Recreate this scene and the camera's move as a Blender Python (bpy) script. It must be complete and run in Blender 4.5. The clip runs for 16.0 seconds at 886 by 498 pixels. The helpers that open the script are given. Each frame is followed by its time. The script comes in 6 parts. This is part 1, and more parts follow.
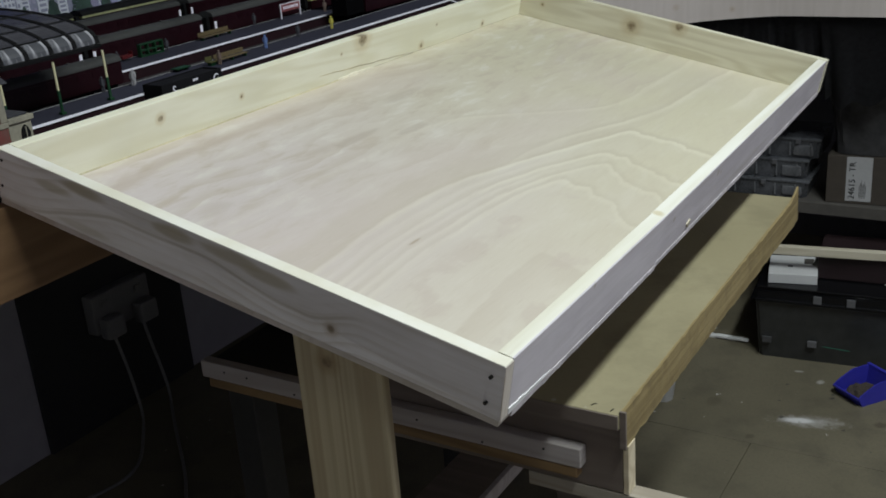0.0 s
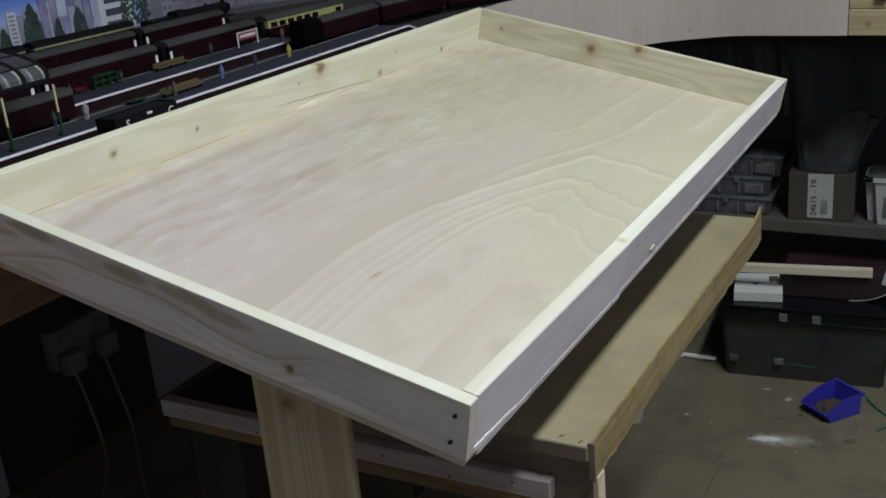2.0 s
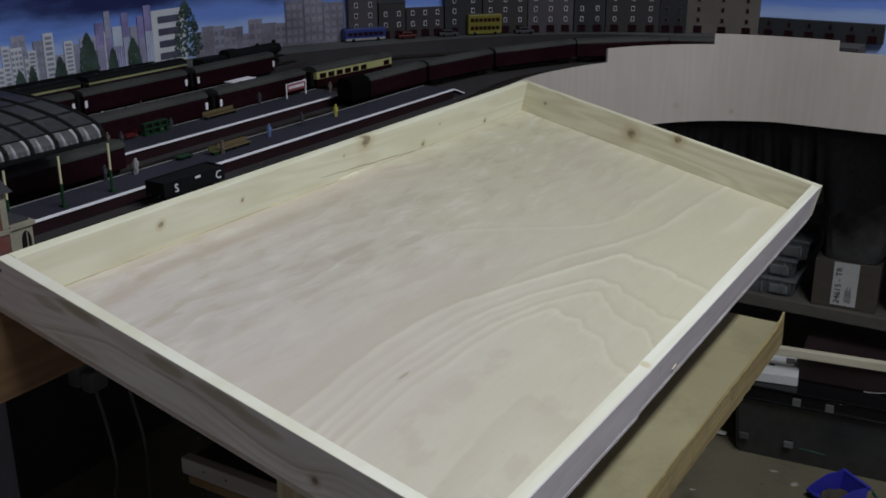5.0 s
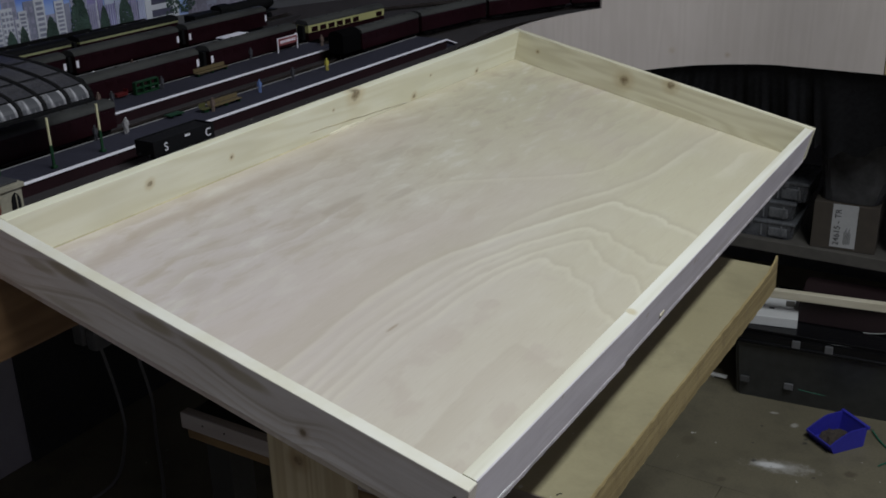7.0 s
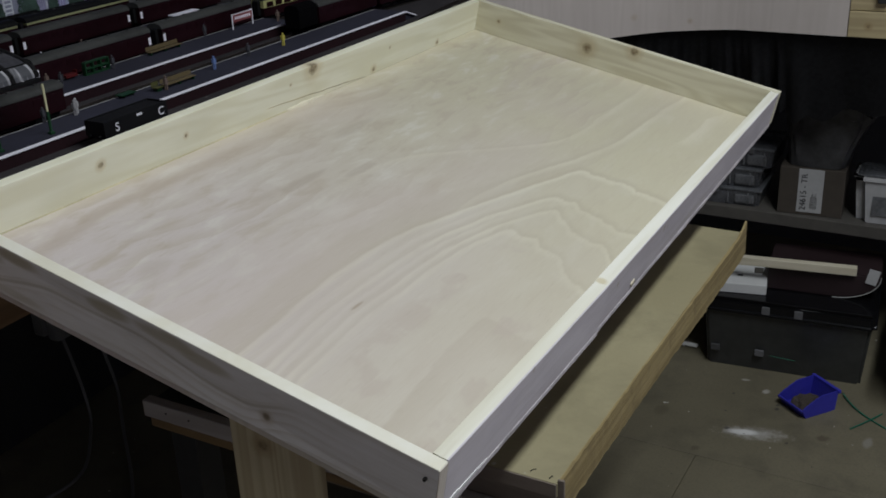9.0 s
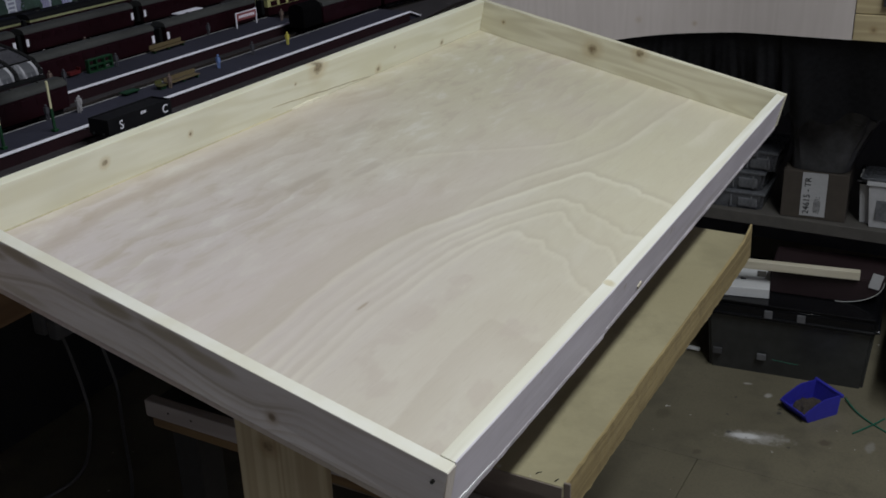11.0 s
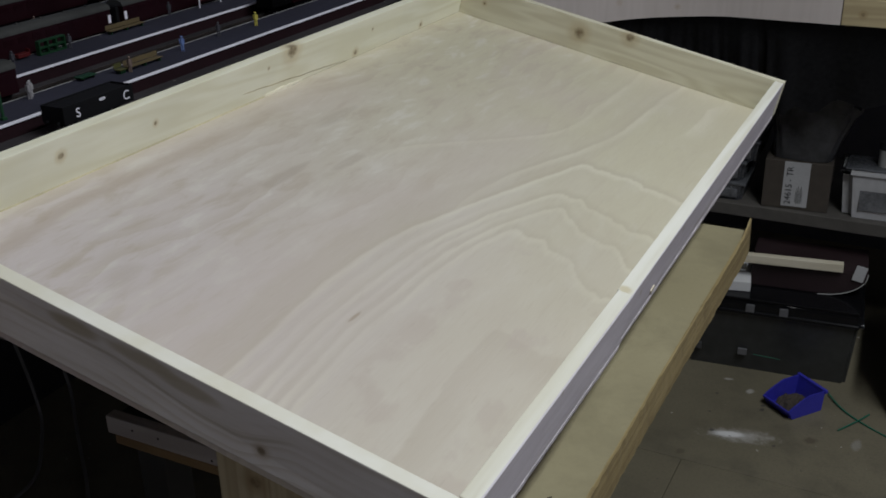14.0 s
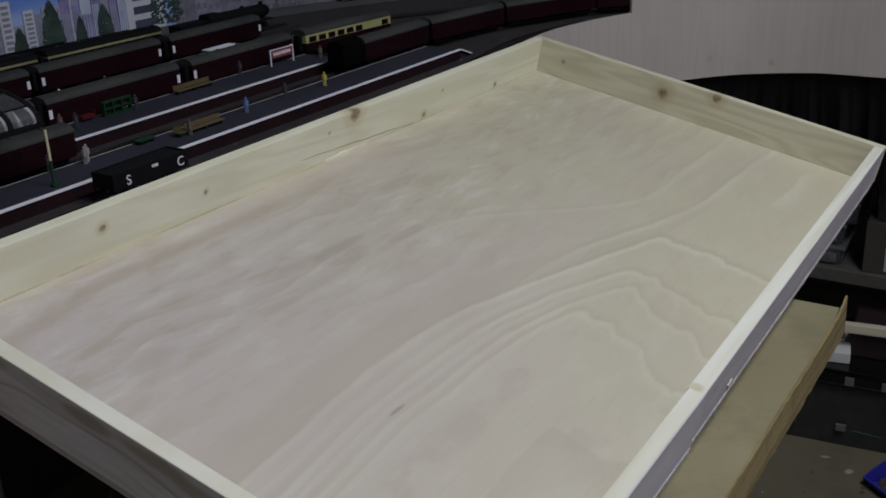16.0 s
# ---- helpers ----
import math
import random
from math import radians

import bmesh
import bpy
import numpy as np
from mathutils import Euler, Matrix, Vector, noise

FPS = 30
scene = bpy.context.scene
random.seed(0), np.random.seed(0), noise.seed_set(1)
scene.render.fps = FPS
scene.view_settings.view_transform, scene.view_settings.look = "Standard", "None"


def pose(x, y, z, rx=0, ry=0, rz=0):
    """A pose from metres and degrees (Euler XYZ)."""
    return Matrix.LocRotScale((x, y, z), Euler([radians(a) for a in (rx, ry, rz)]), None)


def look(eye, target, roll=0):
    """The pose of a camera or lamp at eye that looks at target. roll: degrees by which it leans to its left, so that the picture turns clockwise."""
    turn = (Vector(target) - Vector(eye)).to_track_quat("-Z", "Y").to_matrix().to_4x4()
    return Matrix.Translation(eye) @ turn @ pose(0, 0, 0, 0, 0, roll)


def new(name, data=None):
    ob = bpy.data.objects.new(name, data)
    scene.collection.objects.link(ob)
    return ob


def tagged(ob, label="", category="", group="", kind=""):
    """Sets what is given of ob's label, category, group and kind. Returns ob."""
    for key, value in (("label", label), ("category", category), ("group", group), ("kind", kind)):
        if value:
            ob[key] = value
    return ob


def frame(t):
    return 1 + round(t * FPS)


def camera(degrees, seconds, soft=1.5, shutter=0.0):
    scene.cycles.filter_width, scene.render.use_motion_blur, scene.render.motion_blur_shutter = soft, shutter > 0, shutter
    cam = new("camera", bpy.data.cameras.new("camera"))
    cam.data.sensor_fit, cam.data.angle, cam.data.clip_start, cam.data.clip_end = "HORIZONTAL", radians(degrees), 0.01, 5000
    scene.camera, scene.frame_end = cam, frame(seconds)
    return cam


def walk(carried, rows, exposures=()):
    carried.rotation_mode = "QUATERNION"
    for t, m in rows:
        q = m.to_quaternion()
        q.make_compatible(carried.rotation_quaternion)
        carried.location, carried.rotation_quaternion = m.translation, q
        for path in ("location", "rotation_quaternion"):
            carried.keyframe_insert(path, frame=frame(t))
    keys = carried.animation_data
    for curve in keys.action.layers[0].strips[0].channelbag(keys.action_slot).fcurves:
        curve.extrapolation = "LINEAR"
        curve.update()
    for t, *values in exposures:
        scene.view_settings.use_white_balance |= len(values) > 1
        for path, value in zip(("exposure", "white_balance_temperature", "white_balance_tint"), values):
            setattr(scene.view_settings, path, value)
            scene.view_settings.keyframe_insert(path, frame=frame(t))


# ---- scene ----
cam = camera(45.66, 16.0, soft=1.7, shutter=0.2)
PATH = [
    (0, (0.9691, -0.6772, 1.2900), (-0.0289, 0.9030, 0.5779), -4.49),
    (0.5, (0.9666, -0.6708, 1.2846), (-0.0161, 0.9106, 0.5543), -5.39),
    (1, (0.9631, -0.6664, 1.2886), (-0.0269, 0.9134, 0.5646), -5.57),
    (1.5, (0.9664, -0.6606, 1.2893), (-0.0051, 0.9359, 0.5772), -5.85),
    (2, (0.9633, -0.6541, 1.2942), (0.0149, 0.9699, 0.6137), -5.13),
    (2.5, (0.9575, -0.6404, 1.3238), (-0.0031, 0.9853, 0.6648), -3.84),
    (3, (0.9573, -0.6435, 1.3645), (0.0071, 0.9649, 0.6504), -1.67),
    (3.2, (0.9614, -0.6505, 1.3766), (-0.0043, 0.9648, 0.6996), -1.30),
    (5.3, (0.9510, -0.6555, 1.4084), (-0.0384, 0.9488, 0.7396), 0.51),
    (5.5, (0.9556, -0.6574, 1.4078), (-0.0438, 0.9221, 0.6961), 1.57),
    (6, (0.9671, -0.6636, 1.4009), (-0.0390, 0.8811, 0.6251), 0.78),
    (6.5, (0.9703, -0.6595, 1.3995), (-0.0237, 0.8852, 0.6085), -0.28),
    (7, (0.9775, -0.6462, 1.4133), (-0.0042, 0.9256, 0.6610), -1.58),
    (7.5, (0.9738, -0.6361, 1.4093), (0.0238, 0.9551, 0.6573), -2.27),
    (8, (0.9696, -0.6293, 1.4009), (0.0466, 0.9779, 0.6491), -2.67),
    (8.5, (0.9655, -0.6273, 1.3955), (0.0464, 0.9744, 0.6274), -2.26),
    (9, (0.9655, -0.6192, 1.3945), (0.0428, 0.9691, 0.6034), -2.66),
    (11.5, (0.9477, -0.6161, 1.3865), (0.0249, 0.9735, 0.5981), -2.09),
    (12, (0.9351, -0.6055, 1.3794), (0.0167, 0.9804, 0.5786), -1.92),
    (12.5, (0.9056, -0.5887, 1.3790), (0.0136, 1.0114, 0.5764), -1.06),
    (13, (0.8760, -0.5780, 1.3758), (0.0017, 1.0394, 0.5887), -1.20),
    (13.5, (0.8608, -0.5729, 1.3719), (0.0274, 1.0637, 0.5802), -0.51),
    (14, (0.8581, -0.5434, 1.3648), (0.0220, 1.0792, 0.5474), -1.27),
    (14.5, (0.8522, -0.4897, 1.3577), (-0.0900, 1.0558, 0.5072), -1.97),
    (15, (0.8445, -0.4550, 1.3597), (-0.1394, 1.0736, 0.5257), -2.78),
    (15.5, (0.8466, -0.4393, 1.3681), (-0.1514, 1.1079, 0.5870), -2.91),
    (16, (0.8513, -0.4455, 1.3674), (-0.1561, 1.1186, 0.6332), -2.37),
]
walk(
    cam,
    [(t, look(eye, target, roll)) for t, eye, target, roll in PATH],
    [(0, 0.34, 6500, 6), (1.5, 0.31, 6500, 6), (2.0, 0.25, 6500, 7), (2.5, 0.10, 6500, 8), (3.2, 0.0, 6500, 9), (5.5, -0.08, 6500, 10), (8, -0.08, 6500, 10), (11.5, -0.04, 6500, 11), (12.2, -0.04, 6500, 11), (13.5, -0.16, 6500, 11), (14.5, -0.16, 6490, 12), (15.0, -0.29, 6480, 12), (16, -0.35, 6460, 13)],
)
# ---- light ----
world = bpy.data.worlds.new("room")
scene.world = world
world.use_nodes = True
world.node_tree.nodes["Background"].inputs[0].default_value = (0.9, 0.95, 1.0, 1)
world.node_tree.nodes["Background"].inputs[1].default_value = 0.005


def strip_lamp(name, eye, size_x, size_y, watts, colour):
    data = bpy.data.lights.new(name, "AREA")
    data.shape, data.size, data.size_y, data.energy, data.color = "RECTANGLE", size_x, size_y, watts, colour
    ob = new(name, data)
    ob.matrix_world = pose(*eye)
    return ob


strip_lamp("ceiling_tube_lamp", (1.55, 0.36, 2.9), 0.17, 1.8, 54, (0.94, 1.0, 1.03))

# ---- materials ----
MATS = {}


class Net:
    """Short node building: every call returns the output socket."""

    def __init__(self, name):
        self.mat = bpy.data.materials.new(name)
        self.mat.use_nodes = True
        self.t = self.mat.node_tree
        self.bsdf = self.t.nodes["Principled BSDF"]
        self.out = self.t.nodes["Material Output"]

    def put(self, socket, value):
        if hasattr(value, "is_linked"):
            self.t.links.new(value, socket)
        elif isinstance(value, tuple) and len(value) == 3 and socket.type == "RGBA":
            socket.default_value = (*value, 1)
        else:
            socket.default_value = value

    def coord(self, kind="Object"):
        return self.t.nodes.new("ShaderNodeTexCoord").outputs[kind]

    def mapping(self, v, scale=(1, 1, 1), loc=(0, 0, 0), rot=(0, 0, 0)):
        n = self.t.nodes.new("ShaderNodeMapping")
        self.put(n.inputs["Vector"], v)
        n.inputs["Scale"].default_value, n.inputs["Location"].default_value = scale, loc
        n.inputs["Rotation"].default_value = rot
        return n.outputs[0]

    def noise(self, v, scale, detail=3.0, rough=0.55, distortion=0.0):
        n = self.t.nodes.new("ShaderNodeTexNoise")
        self.put(n.inputs["Vector"], v)
        n.inputs["Scale"].default_value, n.inputs["Detail"].default_value = scale, detail
        n.inputs["Roughness"].default_value, n.inputs["Distortion"].default_value = rough, distortion
        return n.outputs["Fac"]

    def math(self, op, a, b=0.0, c=0.0, clamp=False):
        n = self.t.nodes.new("ShaderNodeMath")
        n.operation, n.use_clamp = op, clamp
        for s, v in zip(n.inputs, (a, b, c)):
            self.put(s, v)
        return n.outputs[0]

    def split(self, v):
        n = self.t.nodes.new("ShaderNodeSeparateXYZ")
        self.put(n.inputs[0], v)
        return n.outputs

    def join(self, x, y, z):
        n = self.t.nodes.new("ShaderNodeCombineXYZ")
        for s, v in zip(n.inputs, (x, y, z)):
            self.put(s, v)
        return n.outputs[0]

    def ramp(self, f, lo, hi, a=0.0, b=1.0):
        n = self.t.nodes.new("ShaderNodeMapRange")
        n.interpolation_type = "SMOOTHSTEP"
        for s, v in zip(n.inputs, (f, lo, hi, a, b)):
            self.put(s, v)
        return n.outputs[0]

    def mix(self, f, a, b, blend="MIX"):
        n = self.t.nodes.new("ShaderNodeMix")
        n.data_type, n.blend_type = "RGBA", blend
        self.put(n.inputs["Factor"], f)
        self.put(n.inputs[6], a)
        self.put(n.inputs[7], b)
        return n.outputs[2]

    def vmath(self, op, a, b):
        n = self.t.nodes.new("ShaderNodeVectorMath")
        n.operation = op
        self.put(n.inputs[0], a)
        self.put(n.inputs[1], b)
        return n.outputs["Value"] if op in ("DISTANCE", "LENGTH", "DOT_PRODUCT") else n.outputs[0]

    def bump(self, h, strength=0.2, dist=0.002):
        n = self.t.nodes.new("ShaderNodeBump")
        self.put(n.inputs["Height"], h)
        n.inputs["Strength"].default_value, n.inputs["Distance"].default_value = strength, dist
        return n.outputs[0]

    def random(self):
        return self.t.nodes.new("ShaderNodeObjectInfo").outputs["Random"]

    def done(self, colour, rough=0.6, normal=None, metal=0.0, **extra):
        b = self.bsdf
        self.put(b.inputs["Base Color"], colour)
        self.put(b.inputs["Roughness"], rough)
        b.inputs["Metallic"].default_value = metal
        if normal is not None:
            self.t.links.new(normal, b.inputs["Normal"])
        for k, v in extra.items():
            self.put(b.inputs[k.replace("_", " ")], v)
        MATS[self.mat.name] = self.mat
        return self.mat


def plain(name, colour, rough=0.6, vary=0.25, scale=40.0, bump=0.1, metal=0.0, **extra):
    """Paint, plastic, cloth or metal with grime at two scales."""
    n = Net(name)
    v = n.coord()
    big, fine = n.noise(v, scale * 0.2, 4), n.noise(v, scale * 3, 3)
    f = n.math("ADD", n.math("MULTIPLY", big, 0.65), n.math("MULTIPLY", fine, 0.35))
    dark = tuple(c * (1 - vary) for c in colour)
    light = tuple(min(1.0, c * (1 + vary * 0.6)) for c in colour)
    col = n.mix(n.ramp(f, 0.3, 0.7), dark, light)
    return n.done(col, n.ramp(big, 0.2, 0.8, rough * 0.85, min(1, rough * 1.15)), n.bump(fine, bump, 0.001), metal, **extra)


def timber(name, light, dark, axis="y", knots=(), rough=0.62, grain=1.0, streak=0.0, saw=0.12, seed=0.0, straight=False):
    """Sawn softwood: rings stretched along the axis, with the knots at given places of the object."""
    n = Net(name)
    v = n.mapping(n.coord(), loc=(seed, seed * 1.7, seed * 0.6))
    st = {"x": (1.2, 14, 14), "y": (14, 1.2, 14), "z": (14, 14, 1.2)}[axis]
    if straight:
        st = tuple(q * 0.35 if q < 2 else q * 2.2 for q in st)
    sv = n.mapping(v, scale=st)
    warp = n.noise(sv, 1.0, 2, 0.5)
    rings = n.math("FRACT", n.math("MULTIPLY", warp, 9.0 * grain))
    band = n.ramp(n.math("ABSOLUTE", n.math("SUBTRACT", rings, 0.5)), 0.05, 0.5)
    fib = n.noise(n.mapping(v, scale=tuple(s * 12 for s in st)), 1.0, 3, 0.6)
    blot = n.noise(v, 7.0, 3)
    col = n.mix(n.math("MULTIPLY", band, 0.75), light, dark)
    col = n.mix(n.ramp(fib, 0.35, 0.75, 0.0, 0.35), col, dark)
    col = n.mix(n.ramp(blot, 0.35, 0.75, 0.0, 0.22), col, tuple(c * 0.72 for c in light))
    if streak:
        s = n.noise(n.mapping(v, scale=tuple(q * 0.45 for q in st), loc=(3, 5, 1)), 1.0, 2)
        col = n.mix(n.ramp(s, 0.55, 0.7, 0.0, streak), col, tuple(c * 0.55 for c in dark))
    for (x, y, z, r) in knots:
        d = n.vmath("DISTANCE", n.coord(), (x, y, z))
        d = n.math("ADD", d, n.math("MULTIPLY", n.math("SUBTRACT", n.noise(n.coord(), 160.0, 2), 0.5), r * 0.5))
        col = n.mix(n.ramp(d, r * 0.9, r * 2.6, 0.45, 0.0), col, (dark[0] * 0.75, dark[1] * 0.62, dark[2] * 0.45))
        core = n.ramp(n.noise(n.coord(), 220.0, 2), 0.35, 0.65, 0.6, 0.92)
        col = n.mix(n.math("MULTIPLY", core, n.ramp(d, r * 0.35, r * 1.15, 1.0, 0.0)), col, (0.17, 0.12, 0.062))
    h = n.math("ADD", n.math("MULTIPLY", fib, 0.6), n.math("MULTIPLY", band, 0.3))
    return n.done(col, rough, n.bump(h, saw, 0.002))


def veneer(name):
    """Plywood face: pale growth lines that rise along the sheet and fold over to one side, soft smudges, a stained margin."""
    n = Net(name)
    v = n.coord()
    x, y, z = n.split(v)
    w1 = n.math("SUBTRACT", n.noise(n.mapping(v, scale=(7, 5, 1)), 1.0, 2, 0.5), 0.5)
    w2 = n.math("SUBTRACT", n.noise(n.mapping(v, scale=(30, 16, 1)), 1.0, 2, 0.5), 0.5)
    wob = n.math("ADD", n.math("MULTIPLY", w1, 0.016), n.math("MULTIPLY", w2, 0.004))
    spine = n.math("ADD", 0.336, n.math("ADD", n.ramp(y, 0.32, 0.92, 0.0, 0.115), n.ramp(y, 0.0, 0.24, 0.016, 0.0)))
    u = n.math("ADD", n.math("SUBTRACT", x, spine), wob)
    patchy = n.ramp(n.noise(n.mapping(v, scale=(6, 5, 1), loc=(2.3, 0.4, 0)), 1.0, 2), 0.34, 0.6, 0.45, 1.0)
    fringe = n.math("MULTIPLY", n.math("SUBTRACT", n.noise(n.mapping(v, scale=(150, 22, 1)), 1.0, 3, 0.65), 0.5), 0.0062)

    def terrace_edge(g, width, force):
        """Pale where g passes nought, fading slowly; and the darker late wood just before it."""
        rise = n.ramp(g, -0.0040, 0.0010)
        glow = n.math("MULTIPLY", n.math("MULTIPLY", rise, n.ramp(g, 0.0005, width, 1.0, 0.0)), force)
        late = n.math("MULTIPLY", n.math("MULTIPLY", n.ramp(g, -0.014, -0.004), n.ramp(g, -0.004, 0.0, 1.0, 0.0)), force)
        return glow, late

    pale, shade, core = 0.0, 0.0, None
    for i, (a, top, lean, width, force) in enumerate(((0.0, 0.752, 0.02, 0.0095, 1.0), (0.017, 0.70, 0.1, 0.007, 0.5), (0.033, 0.642, 0.22, 0.0090, 0.9), (0.045, 0.615, 0.3, 0.0065, 0.5), (0.058, 0.590, 0.5, 0.0085, 0.8), (0.071, 0.490, 0.4, 0.010, 0.7))):
        weak = force == 0.5
        jag = n.math("MULTIPLY", n.math("SUBTRACT", n.noise(n.join(n.math("MULTIPLY", x, 27.0), i * 7.3, 0.0), 1.0, 1, 0.4), 0.5), 0.085)
        slope = n.math("MULTIPLY", n.math("SUBTRACT", 0.46, x), lean)
        over = n.math("MULTIPLY", n.math("SUBTRACT", n.math("ADD", n.math("ADD", top, jag), slope), y), 0.55)
        spread = n.math("SUBTRACT", u, n.math("ADD", a, n.ramp(y, 0.5, 0.78, 0.0, a * 0.4)))
        g = n.math("SMOOTH_MIN", spread, n.math("ADD", over, n.math("MULTIPLY", w2, 0.006)), 0.020)
        g = n.math("ADD", g, fringe)
        glow, late = terrace_edge(g, width, n.ramp(y, 0.40, 0.58, force, 0.0) if weak else force)
        pale, shade, core = n.math("MAXIMUM", pale, glow), n.math("MAXIMUM", shade, late), g
    inner = n.math("ADD", n.math("SMOOTH_MIN", n.math("SUBTRACT", u, 0.168), n.math("MULTIPLY", n.math("SUBTRACT", n.math("ADD", 0.30, n.math("MULTIPLY", w1, 0.10)), y), 0.55), 0.01), fringe)
    tongue = n.math("MULTIPLY", n.ramp(inner, -0.001, 0.003), n.ramp(inner, 0.004, 0.040, 1.0, 0.0))
    lead = n.math("ADD", n.math("ADD", n.math("ADD", n.math("SUBTRACT", x, 0.212), n.ramp(y, 0.52, 0.90, 0.0, -0.164)), wob), fringe)
    glow, late = terrace_edge(lead, 0.014, n.ramp(y, 0.52, 0.72, 0.25, 0.8))
    pale, shade = n.math("MAXIMUM", pale, glow), n.math("MAXIMUM", shade, n.math("MULTIPLY", late, 0.6))
    lead = n.math("ADD", n.math("ADD", n.math("ADD", n.math("SUBTRACT", x, 0.358), n.math("ADD", n.ramp(y, 0.55, 0.95, 0.0, -0.082), n.ramp(y, 1.1, 1.25, 0.0, -0.014))), wob), fringe)
    glow, late = terrace_edge(lead, 0.014, n.ramp(y, 0.5, 0.85, 0.35, 0.95))
    pale, shade = n.math("MAXIMUM", pale, glow), n.math("MAXIMUM", shade, n.math("MULTIPLY", late, 0.8))
    lead = n.math("ADD", n.math("ADD", n.math("SUBTRACT", x, 0.512), n.math("MULTIPLY", n.ramp(y, 0.95, 1.2), -0.012)), n.math("MULTIPLY", w1, 0.06))
    glow, late = terrace_edge(n.math("ADD", lead, n.math("MULTIPLY", fringe, 2.0)), 0.030, n.ramp(y, 0.95, 1.03, 0.0, 1.0))
    pale = n.math("MAXIMUM", pale, n.math("MULTIPLY", glow, n.ramp(y, 1.13, 1.2, 1.0, 0.3)))
    pale = n.math("MULTIPLY", pale, patchy)
    # weak growth rings over the rest of the sheet
    ring = n.math("FRACT", n.math("ADD", n.math("DIVIDE", n.math("ADD", n.math("ADD", x, n.math("MULTIPLY", w1, 0.09)), fringe), 0.034), 4.0))
    rings = n.math("MULTIPLY", n.math("MULTIPLY", n.ramp(ring, 0.15, 0.93), n.ramp(ring, 0.93, 1.0, 1.0, 0.0)), n.ramp(n.noise(n.mapping(v, scale=(9, 3.5, 1), loc=(4, 1, 0)), 1.0, 3), 0.42, 0.66, 0.0, 0.5))
    rings = n.math("MULTIPLY", rings, n.ramp(u, -0.07, -0.03, 1.0, 0.12))

    fib = n.noise(n.mapping(v, scale=(190, 9, 1)), 1.0, 3, 0.6)
    pores = n.noise(n.mapping(v, scale=(420, 34, 1)), 1.0, 2, 0.6)
    cloud = n.noise(n.mapping(v, scale=(7, 4, 1), rot=(0, 0, 0.5)), 1.0, 3, 0.5, 0.5)
    flame = n.noise(n.mapping(v, scale=(40, 12, 1), rot=(0, 0, -0.22)), 1.0, 4, 0.62, 0.35)
    col = n.mix(n.ramp(cloud, 0.3, 0.72), (0.549, 0.500, 0.412), (0.607, 0.562, 0.481))
    yellow = n.ramp(n.math("ADD", x, n.math("MULTIPLY", w1, 0.25)), 0.28, 0.52, 0.0, 0.65)
    col = n.mix(yellow, col, (0.563, 0.522, 0.396))
    # colour cast painted into the veneer: pinkish near, yellower far
    col = n.mix(n.math("MULTIPLY", n.ramp(x, 0.30, 0.48, 1.0, 0.35), n.ramp(n.math("ADD", y, n.math("MULTIPLY", w1, 0.3)), 0.05, 0.65, 0.9, 0.0)), col, (0.600, 0.538, 0.518))
    col = n.mix(n.ramp(n.math("ADD", y, n.math("MULTIPLY", w1, 0.3)), 0.42, 1.0, 0.0, 0.8), col, (0.577, 0.540, 0.387))
    left = n.ramp(x, 0.16, 0.38, 1.0, 0.22)
    col = n.mix(n.math("MULTIPLY", n.ramp(flame, 0.51, 0.68, 0.0, 0.55), left), col, (0.476, 0.408, 0.322))
    col = n.mix(n.math("MULTIPLY", n.ramp(flame, 0.33, 0.48, 0.55, 0.0), left), col, (0.687, 0.660, 0.587))
    col = n.mix(rings, col, (0.468, 0.400, 0.313))
    skirt = n.math("MULTIPLY", n.ramp(n.math("ADD", n.math("ADD", u, fringe), n.math("MULTIPLY", w2, 0.012)), -0.050, -0.036), n.ramp(u, -0.004, 0.002, 1.0, 0.0))
    col = n.mix(n.math("MULTIPLY", skirt, n.ramp(y, 0.25, 0.85, 0.55, 0.2)), col, (0.480, 0.424, 0.335))
    col = n.mix(n.math("MULTIPLY", shade, 0.40), col, (0.468, 0.415, 0.310))
    col = n.mix(n.math("MULTIPLY", tongue, 0.42), col, (0.468, 0.408, 0.327))
    col = n.mix(n.math("MULTIPLY", pale, 0.54, clamp=True), col, (0.721, 0.684, 0.553))
    pink = n.ramp(n.noise(n.mapping(v, scale=(4, 2.2, 1), loc=(7, 3, 0)), 1.0, 2), 0.42, 0.66, 0.0, 0.5)
    col = n.mix(n.math("MULTIPLY", pink, n.ramp(x, 0.28, 0.46, 1.0, 0.3)), col, (0.567, 0.494, 0.433))
    blot = n.ramp(n.noise(n.mapping(v, scale=(13, 8, 1), loc=(5.9, 2.4, 0)), 1.0, 4, 0.55, 0.2), 0.53, 0.60, 0.0, 0.5)
    col = n.mix(n.math("MULTIPLY", blot, n.ramp(core, 0.012, 0.03)), col, (0.507, 0.438, 0.375))
    for sx, sy, rx, ry, force in ((0.179, 0.132, 0.014, 0.030, 0.28), (0.170, 0.427, 0.010, 0.050, 0.5), (0.160, 0.350, 0.010, 0.035, 0.4), (0.203, 0.512, 0.008, 0.045, 0.4), (0.115, 0.62, 0.012, 0.05, 0.35)):
        d = n.math("ADD", n.math("POWER", n.math("DIVIDE", n.math("SUBTRACT", x, sx), rx), 2.0), n.math("POWER", n.math("DIVIDE", n.math("SUBTRACT", y, sy), ry), 2.0))
        d = n.math("ADD", d, n.math("MULTIPLY", n.math("SUBTRACT", flame, 0.5), 5.0))
        col = n.mix(n.ramp(d, 0.0, 1.3, force, 0.0), col, (0.398, 0.335, 0.265))
